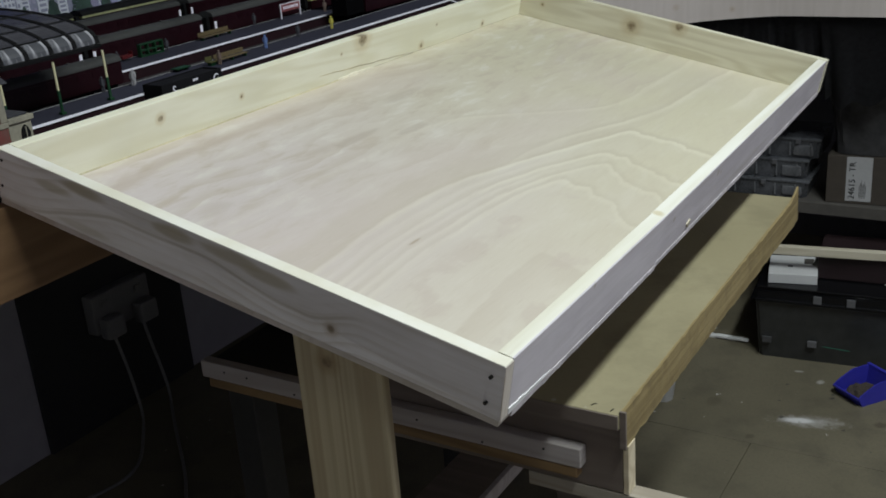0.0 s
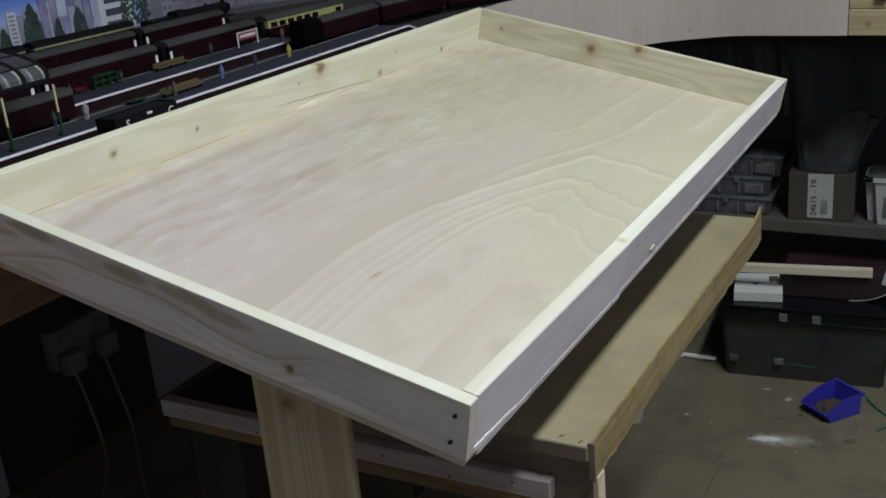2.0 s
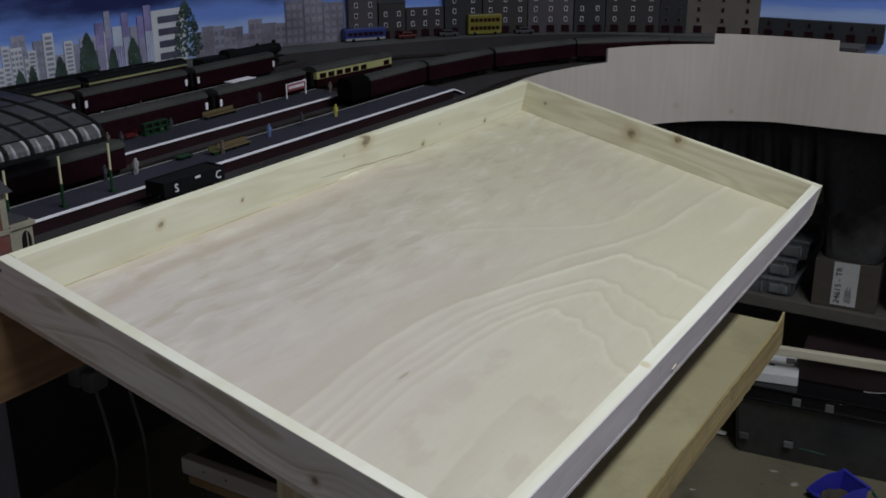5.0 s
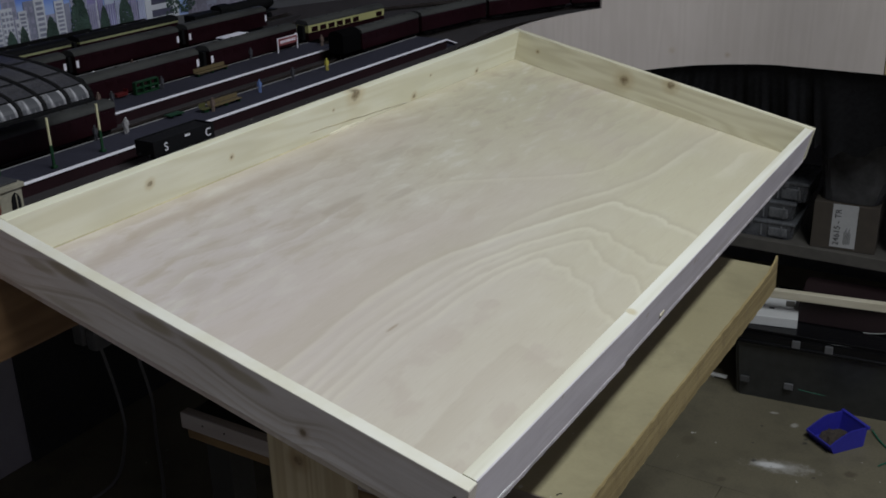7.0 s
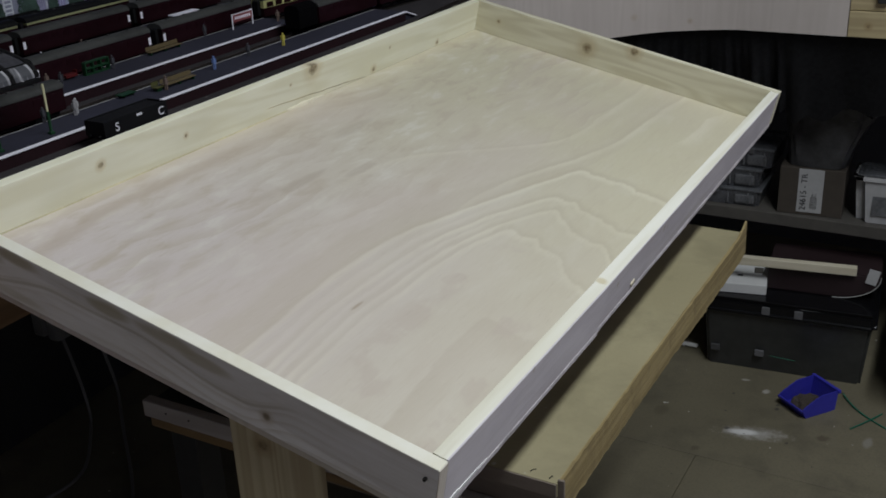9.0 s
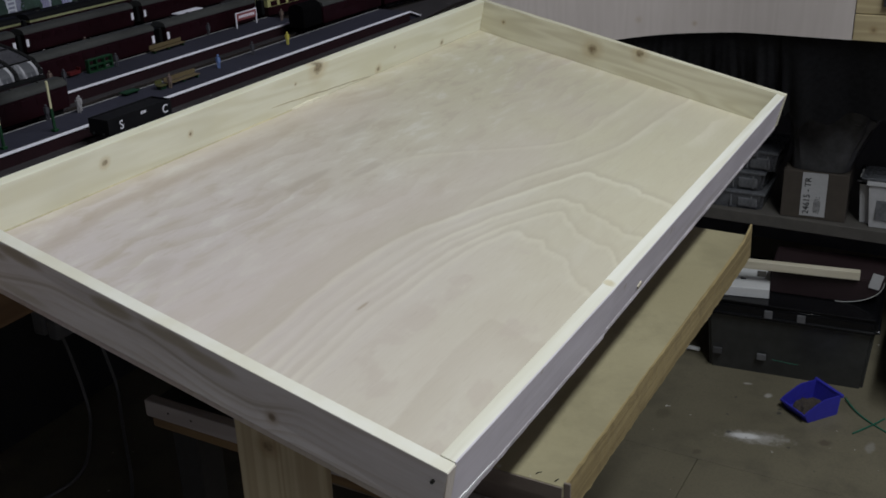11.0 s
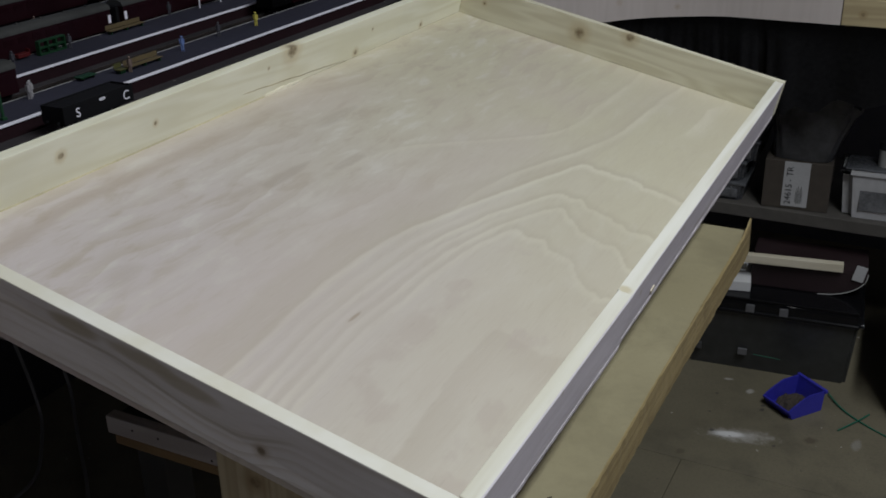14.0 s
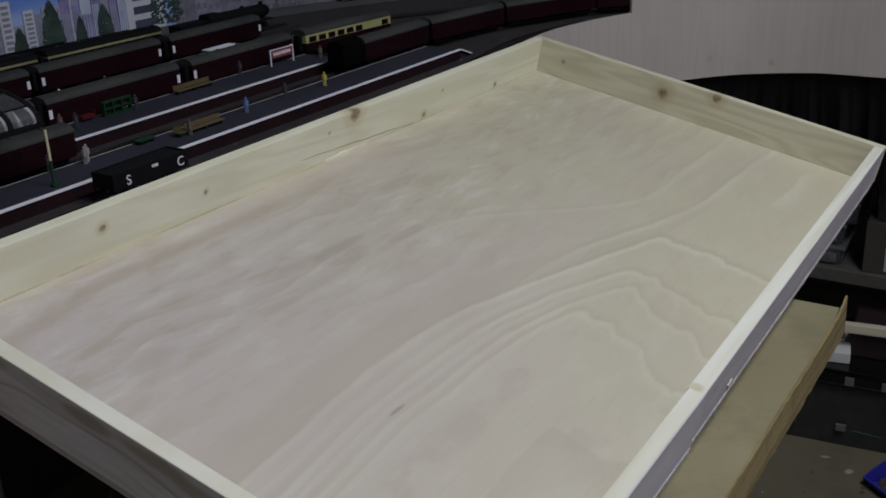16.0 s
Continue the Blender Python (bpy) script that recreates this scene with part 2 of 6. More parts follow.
    col = n.mix(n.ramp(fib, 0.48, 0.78, 0.0, 0.11), col, (0.418, 0.340, 0.250))
    col = n.mix(n.ramp(pores, 0.58, 0.76, 0.0, 0.14), col, (0.358, 0.290, 0.212))
    col = n.mix(n.ramp(pores, 0.26, 0.42, 0.10, 0.0), col, (0.736, 0.710, 0.635))
    stain = n.noise(n.mapping(v, scale=(16, 4, 1), loc=(1, 9, 0)), 1.0, 3, 0.55, 1.0)
    edge = n.ramp(x, 0.03, 0.12, 1.0, 0.06)
    col = n.mix(n.math("MULTIPLY", n.ramp(stain, 0.5, 0.70, 0.0, 0.5), edge), col, (0.418, 0.335, 0.240))
    run = n.math("SUBTRACT", n.math("ADD", x, n.math("MULTIPLY", w1, 0.02)), n.ramp(y, 0.02, 0.24, 0.074, 0.050))
    streak = n.math("MULTIPLY", n.ramp(n.math("ABSOLUTE", run), 0.002, 0.016, 0.5, 0.0), n.ramp(y, 0.36, 0.62, 1.0, 0.15))
    col = n.mix(streak, col, (0.43, 0.350, 0.275))
    margin = n.ramp(n.math("ADD", x, n.math("MULTIPLY", w2, 0.014)), 0.018, 0.036, 0.2, 0.0)
    col = n.mix(margin, col, (0.597, 0.530, 0.366))
    nick = n.math("ADD", n.math("POWER", n.math("DIVIDE", n.math("SUBTRACT", x, 0.387), 0.0022), 2.0), n.math("POWER", n.math("DIVIDE", n.math("SUBTRACT", y, 0.223), 0.013), 2.0))
    col = n.mix(n.ramp(nick, 0.2, 1.3, 0.6, 0.0), col, (0.338, 0.260, 0.183))
    return n.done(col, 0.6, n.bump(fib, 0.05, 0.001))


def marked_rail(name):
    """Grey-white pine face with long wavy grain, olive stains under the top edge and one knot."""
    n = Net(name)
    v = n.coord()
    x, y, z = n.split(v)
    knot = n.vmath("DISTANCE", v, (0.440, -0.009, -0.040))
    sway = n.math("MULTIPLY", n.math("SUBTRACT", n.noise(n.mapping(v, scale=(7, 1, 9)), 1.0, 2, 0.5), 0.5), 0.012)
    course = n.math("ADD", n.ramp(x, 0.03, 0.19, -0.056, -0.0225), n.math("ADD", n.ramp(x, 0.275, 0.39, 0.0, -0.0145), n.ramp(x, 0.41, 0.475, 0.0, 0.020)))
    level = n.math("ADD", n.math("SUBTRACT", z, course), sway)
    ring = n.math("FRACT", n.math("ADD", n.math("DIVIDE", level, 0.0105), 40.45))
    line = n.math("MULTIPLY", n.ramp(ring, 0.35, 0.9), n.ramp(ring, 0.9, 1.0, 1.0, 0.0))
    vein = n.math("MULTIPLY", n.math("MULTIPLY", n.ramp(n.math("ABSOLUTE", level), 0.0006, 0.0030, 0.56, 0.0), n.ramp(x, 0.44, 0.49, 1.0, 0.1)), n.ramp(x, 0.0, 0.12, 0.5, 1.0))
    fib = n.noise(n.mapping(v, scale=(14, 160, 160)), 1.0, 3, 0.6)
    grime = n.noise(n.mapping(v, scale=(9, 9, 22)), 1.0, 4, 0.6)
    col = n.mix(n.ramp(grime, 0.3, 0.7), (0.70, 0.665, 0.625), (0.78, 0.75, 0.72))
    strength = n.ramp(n.noise(n.mapping(v, scale=(6, 1, 30), loc=(3, 0, 1)), 1.0, 2), 0.38, 0.62, 0.05, 0.36)
    col = n.mix(n.math("MULTIPLY", line, strength), col, (0.47, 0.40, 0.295))
    col = n.mix(vein, col, (0.42, 0.37, 0.27))
    for px_, pz, rx, rz, force in ((0.085, -0.019, 0.030, 0.006, 0.5), (0.130, -0.008, 0.036, 0.008, 0.65), (0.252, -0.011, 0.030, 0.008, 0.62), (0.322, -0.010, 0.042, 0.008, 0.62), (0.368, -0.015, 0.036, 0.008, 0.58), (0.125, -0.050, 0.04, 0.005, 0.35)):
        d = n.math("ADD", n.math("POWER", n.math("DIVIDE", n.math("SUBTRACT", x, px_), rx), 2.0), n.math("POWER", n.math("DIVIDE", n.math("ADD", n.math("SUBTRACT", z, pz), n.math("MULTIPLY", sway, 0.3)), rz), 2.0))
        d = n.math("ADD", d, n.math("MULTIPLY", n.math("SUBTRACT", grime, 0.5), 1.2))
        col = n.mix(n.ramp(d, 0.15, 1.25, force, 0.0), col, (0.36, 0.30, 0.155))
    col = n.mix(n.ramp(fib, 0.45, 0.8, 0.0, 0.25), col, (0.50, 0.45, 0.37))
    col = n.mix(n.ramp(knot, 0.004, 0.012, 0.5, 0.0), col, (0.42, 0.33, 0.22))
    col = n.mix(n.ramp(knot, 0.0025, 0.0062, 0.85, 0.0), col, (0.17, 0.12, 0.065))
    # top face gets a paler, yellower tint than the outer face
    planed = n.mix(n.ramp(grime, 0.35, 0.65), (0.80, 0.785, 0.70), (0.72, 0.69, 0.56))
    col = n.mix(n.ramp(z, -0.0011, -0.0005), col, planed)
    return n.done(col, 0.65, n.bump(fib, 0.12, 0.002))


def shaded_side_rail(name):
    """Planed near-white pine, small dark dents; outer face's shade painted in as grey-mauve."""
    n = Net(name)
    v = n.coord()
    x, y, z = n.split(v)
    fib = n.noise(n.mapping(v, scale=(170, 12, 170)), 1.0, 3, 0.6)
    line = n.noise(n.mapping(v, scale=(60, 2.2, 60), loc=(1.3, 0, 2)), 1.0, 2, 0.5)
    blot = n.noise(n.mapping(v, scale=(20, 8, 20)), 1.0, 4, 0.6)
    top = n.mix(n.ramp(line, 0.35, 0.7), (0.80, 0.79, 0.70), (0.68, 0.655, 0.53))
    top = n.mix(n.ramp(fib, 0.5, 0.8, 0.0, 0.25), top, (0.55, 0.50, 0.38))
    # darker mauve stands for the weaker light on the outer face
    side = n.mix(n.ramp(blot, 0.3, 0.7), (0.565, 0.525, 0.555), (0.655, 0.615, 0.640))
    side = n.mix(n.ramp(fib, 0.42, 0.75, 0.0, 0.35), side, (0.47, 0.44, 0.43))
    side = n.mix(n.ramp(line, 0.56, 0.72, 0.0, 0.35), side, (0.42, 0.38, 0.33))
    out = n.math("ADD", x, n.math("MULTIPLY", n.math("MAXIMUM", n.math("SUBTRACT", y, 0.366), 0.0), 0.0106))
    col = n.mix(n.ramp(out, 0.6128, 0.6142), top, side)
    for kx, ky, kz, r in ((0.614, 0.575, -0.012, 0.0045), (0.614, 0.590, -0.016, 0.003), (0.614, 0.409, -0.018, 0.0035), (0.615, 0.172, -0.003, 0.003), (0.612, 0.86, -0.03, 0.003)):
        d = n.vmath("DISTANCE", v, (kx, ky, kz))
        d = n.math("ADD", d, n.math("MULTIPLY", n.math("SUBTRACT", blot, 0.5), r))
        col = n.mix(n.ramp(d, r * 0.3, r * 1.6, 0.5, 0.0), col, (0.36, 0.30, 0.20))
    d = n.math("ADD", n.vmath("DISTANCE", v, (0.604, 0.371, 0.0)), n.math("MULTIPLY", n.math("SUBTRACT", blot, 0.5), 0.008))
    col = n.mix(n.ramp(d, 0.003, 0.010, 0.6, 0.0), col, (0.52, 0.43, 0.22))
    return n.done(col, 0.65, n.bump(fib, 0.15, 0.002))


def fuzzy_strip(name):
    """Rough sawn brown edge: short dark fibres and dirty patches along y."""
    n = Net(name)
    v = n.coord()
    fib = n.noise(n.mapping(v, scale=(330, 9, 330), rot=(0.05, 0, 0)), 1.0, 4, 0.65, 0.5)
    band = n.noise(n.mapping(v, scale=(120, 3, 120), rot=(0.05, 0, 0)), 1.0, 2, 0.5, 0.4)
    dirt = n.noise(v, 28.0, 4, 0.6)
    col = n.mix(n.ramp(band, 0.35, 0.65), (0.205, 0.152, 0.064), (0.295, 0.228, 0.104))
    col = n.mix(n.ramp(fib, 0.48, 0.70, 0.0, 0.42), col, (0.115, 0.077, 0.030))
    col = n.mix(n.ramp(dirt, 0.52, 0.72, 0.0, 0.5), col, (0.13, 0.095, 0.045))
    return n.done(col, 0.8, n.bump(fib, 0.3, 0.003))


# ---- mesh helpers ----
def box(bm, x0, x1, y0, y1, z0, z1, bevel=0.0):
    before = set(bm.verts)
    made = bmesh.ops.create_cube(bm, size=1.0)["verts"]
    for p in made:
        p.co = Vector(((x0 + x1) / 2 + p.co.x * (x1 - x0), (y0 + y1) / 2 + p.co.y * (y1 - y0), (z0 + z1) / 2 + p.co.z * (z1 - z0)))
    if bevel:
        edges = [e for e in bm.edges if e.verts[0] not in before and e.verts[1] not in before]
        bmesh.ops.bevel(bm, geom=edges, offset=bevel, segments=2, profile=0.6, affect="EDGES")
    return bm


def block(x0, x1, y0, y1, z0, z1, bevel=0.0):
    return box(bmesh.new(), x0, x1, y0, y1, z0, z1, bevel)


def skewed(low, high, z0, z1, bevel=0.0012):
    """A slab between four plan corners below and four above."""
    bm = bmesh.new()
    a = [bm.verts.new((*p, z0)) for p in low]
    b = [bm.verts.new((*p, z1)) for p in high]
    bm.faces.new(a)
    bm.faces.new(list(reversed(b)))
    for i in range(4):
        j = (i + 1) % 4
        bm.faces.new((a[j], a[i], b[i], b[j]))
    bmesh.ops.recalc_face_normals(bm, faces=bm.faces[:])
    bmesh.ops.bevel(bm, geom=bm.edges[:], offset=bevel, segments=2, profile=0.6, affect="EDGES")
    return bm


def rod(bm, a, b, r0, r1=None, sides=12):
    a, b = Vector(a), Vector(b)
    m = Matrix.Translation((a + b) / 2) @ (b - a).to_track_quat("Z", "Y").to_matrix().to_4x4()
    bmesh.ops.create_cone(bm, cap_ends=True, segments=sides, radius1=r0, radius2=r0 if r1 is None else r1, depth=(b - a).length, matrix=m)
    return bm


def prism(bm, outline, lo, hi, axis="y"):
    """A closed outline in the plane across the axis, pulled from lo to hi."""
    place = {"y": lambda p, h: (p[0], h, p[1]), "x": lambda p, h: (h, p[0], p[1]), "z": lambda p, h: (p[0], p[1], h)}[axis]
    a = [bm.verts.new(place(p, lo)) for p in outline]
    b = [bm.verts.new(place(p, hi)) for p in outline]
    bm.faces.new(a)
    bm.faces.new(list(reversed(b)))
    for i in range(len(a)):
        j = (i + 1) % len(a)
        bm.faces.new((a[j], a[i], b[i], b[j]))
    bmesh.ops.recalc_face_normals(bm, faces=bm.faces[:])
    return bm


def ribbon(bm, path, thick, z0, z1):
    """An upright band along a plan path; z0 and z1 may follow the path."""
    path = [Vector(p) for p in path]
    zs0 = z0 if isinstance(z0, list) else [z0] * len(path)
    zs1 = z1 if isinstance(z1, list) else [z1] * len(path)
    rows = []
    for i, p in enumerate(path):
        d = (path[min(i + 1, len(path) - 1)] - path[max(i - 1, 0)]).normalized()
        s = Vector((-d.y, d.x)) * thick
        q = p + s
        rows.append([bm.verts.new((p.x, p.y, zs0[i])), bm.verts.new((p.x, p.y, zs1[i])), bm.verts.new((q.x, q.y, zs1[i])), bm.verts.new((q.x, q.y, zs0[i]))])
    for a, b in zip(rows, rows[1:]):
        for k in range(4):
            bm.faces.new((a[k], b[k], b[(k + 1) % 4], a[(k + 1) % 4]))
    bm.faces.new(rows[0])
    bm.faces.new(list(reversed(rows[-1])))
    bmesh.ops.recalc_face_normals(bm, faces=bm.faces[:])
    return bm


def smooth_path(points, steps=6):
    """A curve through plan points."""
    pts = [Vector(p) for p in points]
    pts = [2 * pts[0] - pts[1], *pts, 2 * pts[-1] - pts[-2]]
    out = []
    for i in range(1, len(pts) - 2):
        for k in range(steps):
            t = k / steps
            a, b, c, d = pts[i - 1 : i + 3]
            out.append(0.5 * (2 * b + (c - a) * t + (2 * a - 5 * b + 4 * c - d) * t * t + (3 * b - a - 3 * c + d) * t**3))
    return out + [pts[-2]]


def mesh(name, bm, material, flat=True):
    data = bpy.data.meshes.new(name)
    bm.to_mesh(data)
    bm.free()
    data.materials.append(material)
    if not flat:
        data.polygons.foreach_set("use_smooth", [True] * len(data.polygons))
        data.set_sharp_from_angle(angle=radians(40))
    return data


def part(name, bm, material, parent, label="", flat=True):
    ob = new(name, bm if isinstance(bm, bpy.types.Mesh) else mesh(name, bm, material, flat))
    ob.parent = parent
    return tagged(ob, label)


def thing(name, label, category, m=None, group="", kind=""):
    ob = new(name)
    ob.empty_display_size = 0.05
    ob.matrix_world = m or Matrix()
    return tagged(ob, label, category, group, kind)


def solid(name, bm, material, label, category, group="", kind="", m=None, flat=True):
    ob = new(name, mesh(name, bm, material, flat))
    if m:
        ob.matrix_world = m
    return tagged(ob, label, category, group, kind)


def tube(name, points, radius, material):
    """A round cable through the points."""
    c = bpy.data.curves.new(name, "CURVE")
    c.dimensions, c.bevel_depth, c.bevel_resolution = "3D", radius, 3
    s = c.splines.new("NURBS")
    s.points.add(len(points) - 1)
    for q, p in zip(s.points, points):
        q.co = (*p, 1)
    s.use_endpoint_u, s.order_u = True, 4
    c.materials.append(material)
    return new(name, c)


# ---- surfaces ----
PINE_LIGHT, PINE_DARK = (0.74, 0.66, 0.46), (0.52, 0.41, 0.24)
M_PLY = veneer("birch_ply_face")
M_RAIL_LEFT = timber("pine_rail_left", (0.835, 0.82, 0.655), (0.735, 0.705, 0.515), "y", [(0.013, 0.221, -0.023, 0.0048), (0.013, 0.655, -0.004, 0.013), (0.013, 0.835, -0.050, 0.005), (0.013, 0.372, -0.03, 0.003), (0.013, 1.052, -0.05, 0.004), (0.013, 0.6, -0.018, 0.002), (0.013, 0.881, -0.022, 0.002)], saw=0.04, seed=0.3)
M_RAIL_FAR = timber("pine_rail_far", (0.70, 0.670, 0.515), (0.56, 0.515, 0.37), "x", [(0.247, 1.207, -0.026, 0.011), (0.337, 1.207, -0.006, 0.009), (0.06, 1.207, -0.028, 0.003)], saw=0.06, seed=1.1, grain=1.7)
M_RAIL_NEAR = marked_rail("pine_rail_near")
M_RAIL_RIGHT = shaded_side_rail("pine_rail_right")
M_END = timber("pine_end_grain", (0.72, 0.67, 0.60), (0.46, 0.39, 0.31), "z", grain=5.0, seed=4.0, straight=True)
M_LEG = timber("pine_leg", (0.50, 0.435, 0.275), (0.36, 0.285, 0.17), "z", [(0.402, 0.004, 0.852, 0.0075)], saw=0.2, seed=1.9, streak=0.4, grain=0.8, straight=True)
M_BEAM = timber("varnished_beam", (0.23, 0.137, 0.068), (0.15, 0.084, 0.039), "y", seed=2.2, rough=0.5)
M_BATTEN = timber("whitewood_batten", (0.42, 0.385, 0.37), (0.33, 0.295, 0.27), "x", seed=6.1)
M_BROWN = timber("brown_batten", (0.24, 0.155, 0.07), (0.15, 0.09, 0.04), "x", seed=6.9)
M_PALE = timber("pale_batten", (0.68, 0.60, 0.43), (0.52, 0.43, 0.28), "x", seed=7.7)
M_STICK = timber("planed_stick", (0.60, 0.55, 0.43), (0.50, 0.45, 0.33), "x", seed=7.4)
M_STRIP = fuzzy_strip("rough_sawn_strip")
M_PLANK = timber("greyed_plank", (0.38, 0.345, 0.28), (0.29, 0.25, 0.19), "x", seed=7.1)
M_BOARD = timber("brown_board", (0.20, 0.165, 0.14), (0.14, 0.112, 0.09), "x", seed=9.1)
M_FASCIA = timber("limed_ply_fascia", (0.520, 0.468, 0.435), (0.480, 0.430, 0.395), "z", [(0.136, 1.752, 0.897, 0.005), (0.133, 1.749, 0.93, 0.003), (0.25, 1.81, 0.885, 0.004), (0.131, 1.748, 0.915, 0.002)], seed=3.1, saw=0.03)
M_BLACK = plain("black_cloth", (0.025, 0.025, 0.028), 0.9, 0.5, 30, 0.4)
M_BLACKP = plain("black_paint", (0.02, 0.02, 0.02), 0.6, 0.3, 30)
M_WHITE = plain("white_paint", (0.78, 0.78, 0.76), 0.5, 0.08, 60)
M_WALL = plain("grey_painted_wall", (0.325, 0.316, 0.340), 0.85, 0.12, 6, 0.2)
M_WHITEPL = plain("white_plastic", (0.40, 0.40, 0.385), 0.35, 0.08, 60)
M_SCREW = plain("dark_screw", (0.03, 0.028, 0.025), 0.4, 0.3, 200, metal=0.6)
# tones of surfaces out of view, picked to steer the bounced light
M_CEIL = plain("white_ceiling_paint", (0.74, 0.74, 0.73), 0.9, 0.06, 6, 0.1)
M_BOUNCEWALL = plain("bounce_wall_paint", (0.82, 0.79, 0.83), 0.85, 0.08, 6, 0.2)
M_DIMWALL = plain("bounce_tint_wall_paint", (0.34, 0.315, 0.40), 0.85, 0.08, 6, 0.2)


def chipboard(name, light, dark, rough=0.75):
    n = Net(name)
    v = n.coord()
    big, mid, fine = n.noise(v, 2.2, 4), n.noise(v, 11.0, 4, 0.6), n.noise(v, 170.0, 3, 0.7)
    col = n.mix(n.ramp(big, 0.3, 0.7), dark, light)
    col = n.mix(n.ramp(mid, 0.55, 0.8, 0.0, 0.4), col, tuple(c * 0.6 for c in dark))
    col = n.mix(n.ramp(fine, 0.45, 0.75, 0.0, 0.14), col, tuple(c * 0.65 for c in dark))
    soft = n.noise(n.mapping(v, loc=(3.3, 1.1, 0)), 5.0, 5, 0.62, 0.5)
    col = n.mix(n.ramp(soft, 0.47, 0.66, 0.0, 0.55), col, tuple(c * 0.70 for c in dark))
    dust = n.ramp(n.noise(v, 48.0, 2), 0.71, 0.76, 0.0, 0.35)
    col = n.mix(dust, col, (0.6, 0.58, 0.52))
    return n.done(col, rough, n.bump(fine, 0.15, 0.002))


def floor_board(name):
    """Floor sheet: trodden chipboard with one scuffed patch of white filler and drips."""
    n = Net(name)
    v = n.coord()
    big, mid, fine = n.noise(v, 1.6, 4), n.noise(v, 9.0, 5, 0.6), n.noise(v, 150.0, 3, 0.7)
    col = n.mix(n.ramp(big, 0.3, 0.7), (0.115, 0.100, 0.064), (0.158, 0.139, 0.092))
    col = n.mix(n.ramp(mid, 0.45, 0.75, 0.0, 0.6), col, (0.075, 0.066, 0.045))
    col = n.mix(n.ramp(fine, 0.42, 0.72, 0.0, 0.32), col, (0.072, 0.062, 0.042))
    x, y, z = n.split(v)

    def patch(cx, cy, rx, ry, ragged, grain):
        """Distance from a ragged oval that lies slightly askew."""
        sx = n.math("SUBTRACT", x, cx)
        sy = n.math("SUBTRACT", n.math("SUBTRACT", y, cy), n.math("MULTIPLY", sx, 0.225))
        d = n.math("SQRT", n.math("ADD", n.math("POWER", n.math("DIVIDE", sx, rx), 2.0), n.math("POWER", n.math("DIVIDE", sy, ry), 2.0)))
        return n.math("ADD", d, n.math("MULTIPLY", n.math("SUBTRACT", n.noise(v, grain, 4, 0.7), 0.5), ragged))
    col = n.mix(n.ramp(patch(0.535, 1.522, 0.088, 0.034, 1.6, 60.0), 0.1, 1.1, 0.30, 0.0), col, (0.74, 0.73, 0.72))
    col = n.mix(n.ramp(patch(0.510, 1.518, 0.036, 0.013, 0.6, 90.0), 0.5, 1.2, 0.55, 0.0), col, (0.80, 0.80, 0.80))
    for cx, cy, rx, ry, force, tone in ((0.516, 1.719, 0.010, 0.012, 0.32, (0.7, 0.69, 0.66)), (0.456, 1.755, 0.012, 0.006, 0.3, (0.7, 0.69, 0.66)), (0.774, 1.592, 0.012, 0.026, 0.16, (0.6, 0.6, 0.6)), (0.558, 1.650, 0.006, 0.008, 0.8, (0.02, 0.02, 0.02)), (0.556, 1.668, 0.006, 0.006, 0.7, (0.02, 0.02, 0.02)), (0.472, 1.519, 0.007, 0.007, 0.7, (0.03, 0.03, 0.03)), (0.680, 1.568, 0.016, 0.015, 0.6, (0.055, 0.040, 0.025)), (0.43, 1.407, 0.012, 0.012, 0.5, (0.05, 0.04, 0.025)), (0.31, 1.53, 0.02, 0.03, 0.4, (0.06, 0.05, 0.03))):
        col = n.mix(n.ramp(patch(cx, cy, rx, ry, 1.0, 110.0), 0.4, 1.2, force, 0.0), col, tone)
    spots = n.ramp(n.noise(v, 34.0, 3), 0.715, 0.745, 0.0, 0.65)
    col = n.mix(spots, col, (0.65, 0.64, 0.6))
    drips = n.ramp(n.noise(n.mapping(v, loc=(4, 2, 0)), 30.0, 2), 0.735, 0.755, 0.0, 0.8)
    col = n.mix(drips, col, (0.05, 0.045, 0.035))
    return n.done(col, 0.7, n.bump(fine, 0.12, 0.002))


M_MDF = chipboard("mdf_shelf_face", (0.356, 0.318, 0.196), (0.288, 0.254, 0.150), 0.65)
M_FLOOR = floor_board("floor_sheet")

# ---- the room ----
floor = thing("floor", "worn brown chipboard floor sheets", "floor", kind="structure")
for x0, x1, y0, y1 in ((-1.04, 0.4393, -2.6, 1.3795), (0.4402, 2.6, -2.6, 1.3795), (-1.04, 1.6, 1.3804, 3.0), (1.601, 2.6, 1.383, 3.0)):
    part("floor_sheet", block(x0, x1, y0, y1, -0.02, 0.0, 0.0015), M_FLOOR, floor)
part("subfloor", block(-1.1, 2.7, -2.7, 3.1, -0.09, -0.022), M_BLACKP, floor)
wall_west = solid("wall_west", block(-1.14, -1.04, -2.7, 3.1, 0, 3.1), M_WALL, "grey painted wall behind the railway", "wall", kind="structure")
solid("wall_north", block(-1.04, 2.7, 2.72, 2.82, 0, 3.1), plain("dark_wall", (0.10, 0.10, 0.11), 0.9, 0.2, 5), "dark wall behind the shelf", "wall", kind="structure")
# unseen east and south walls and ceiling, added to shape the fill light
solid("wall_east", block(2.6, 2.7, -2.6, 2.72, 0, 3.1), M_DIMWALL, "unseen wall, grey-mauve to tint the bounced light", "wall", kind="structure")
solid("wall_south", block(-1.04, 2.6, -2.7, -2.6, 0, 3.1), M_BOUNCEWALL, "unseen wall, pale to bounce fill light", "wall", kind="structure")
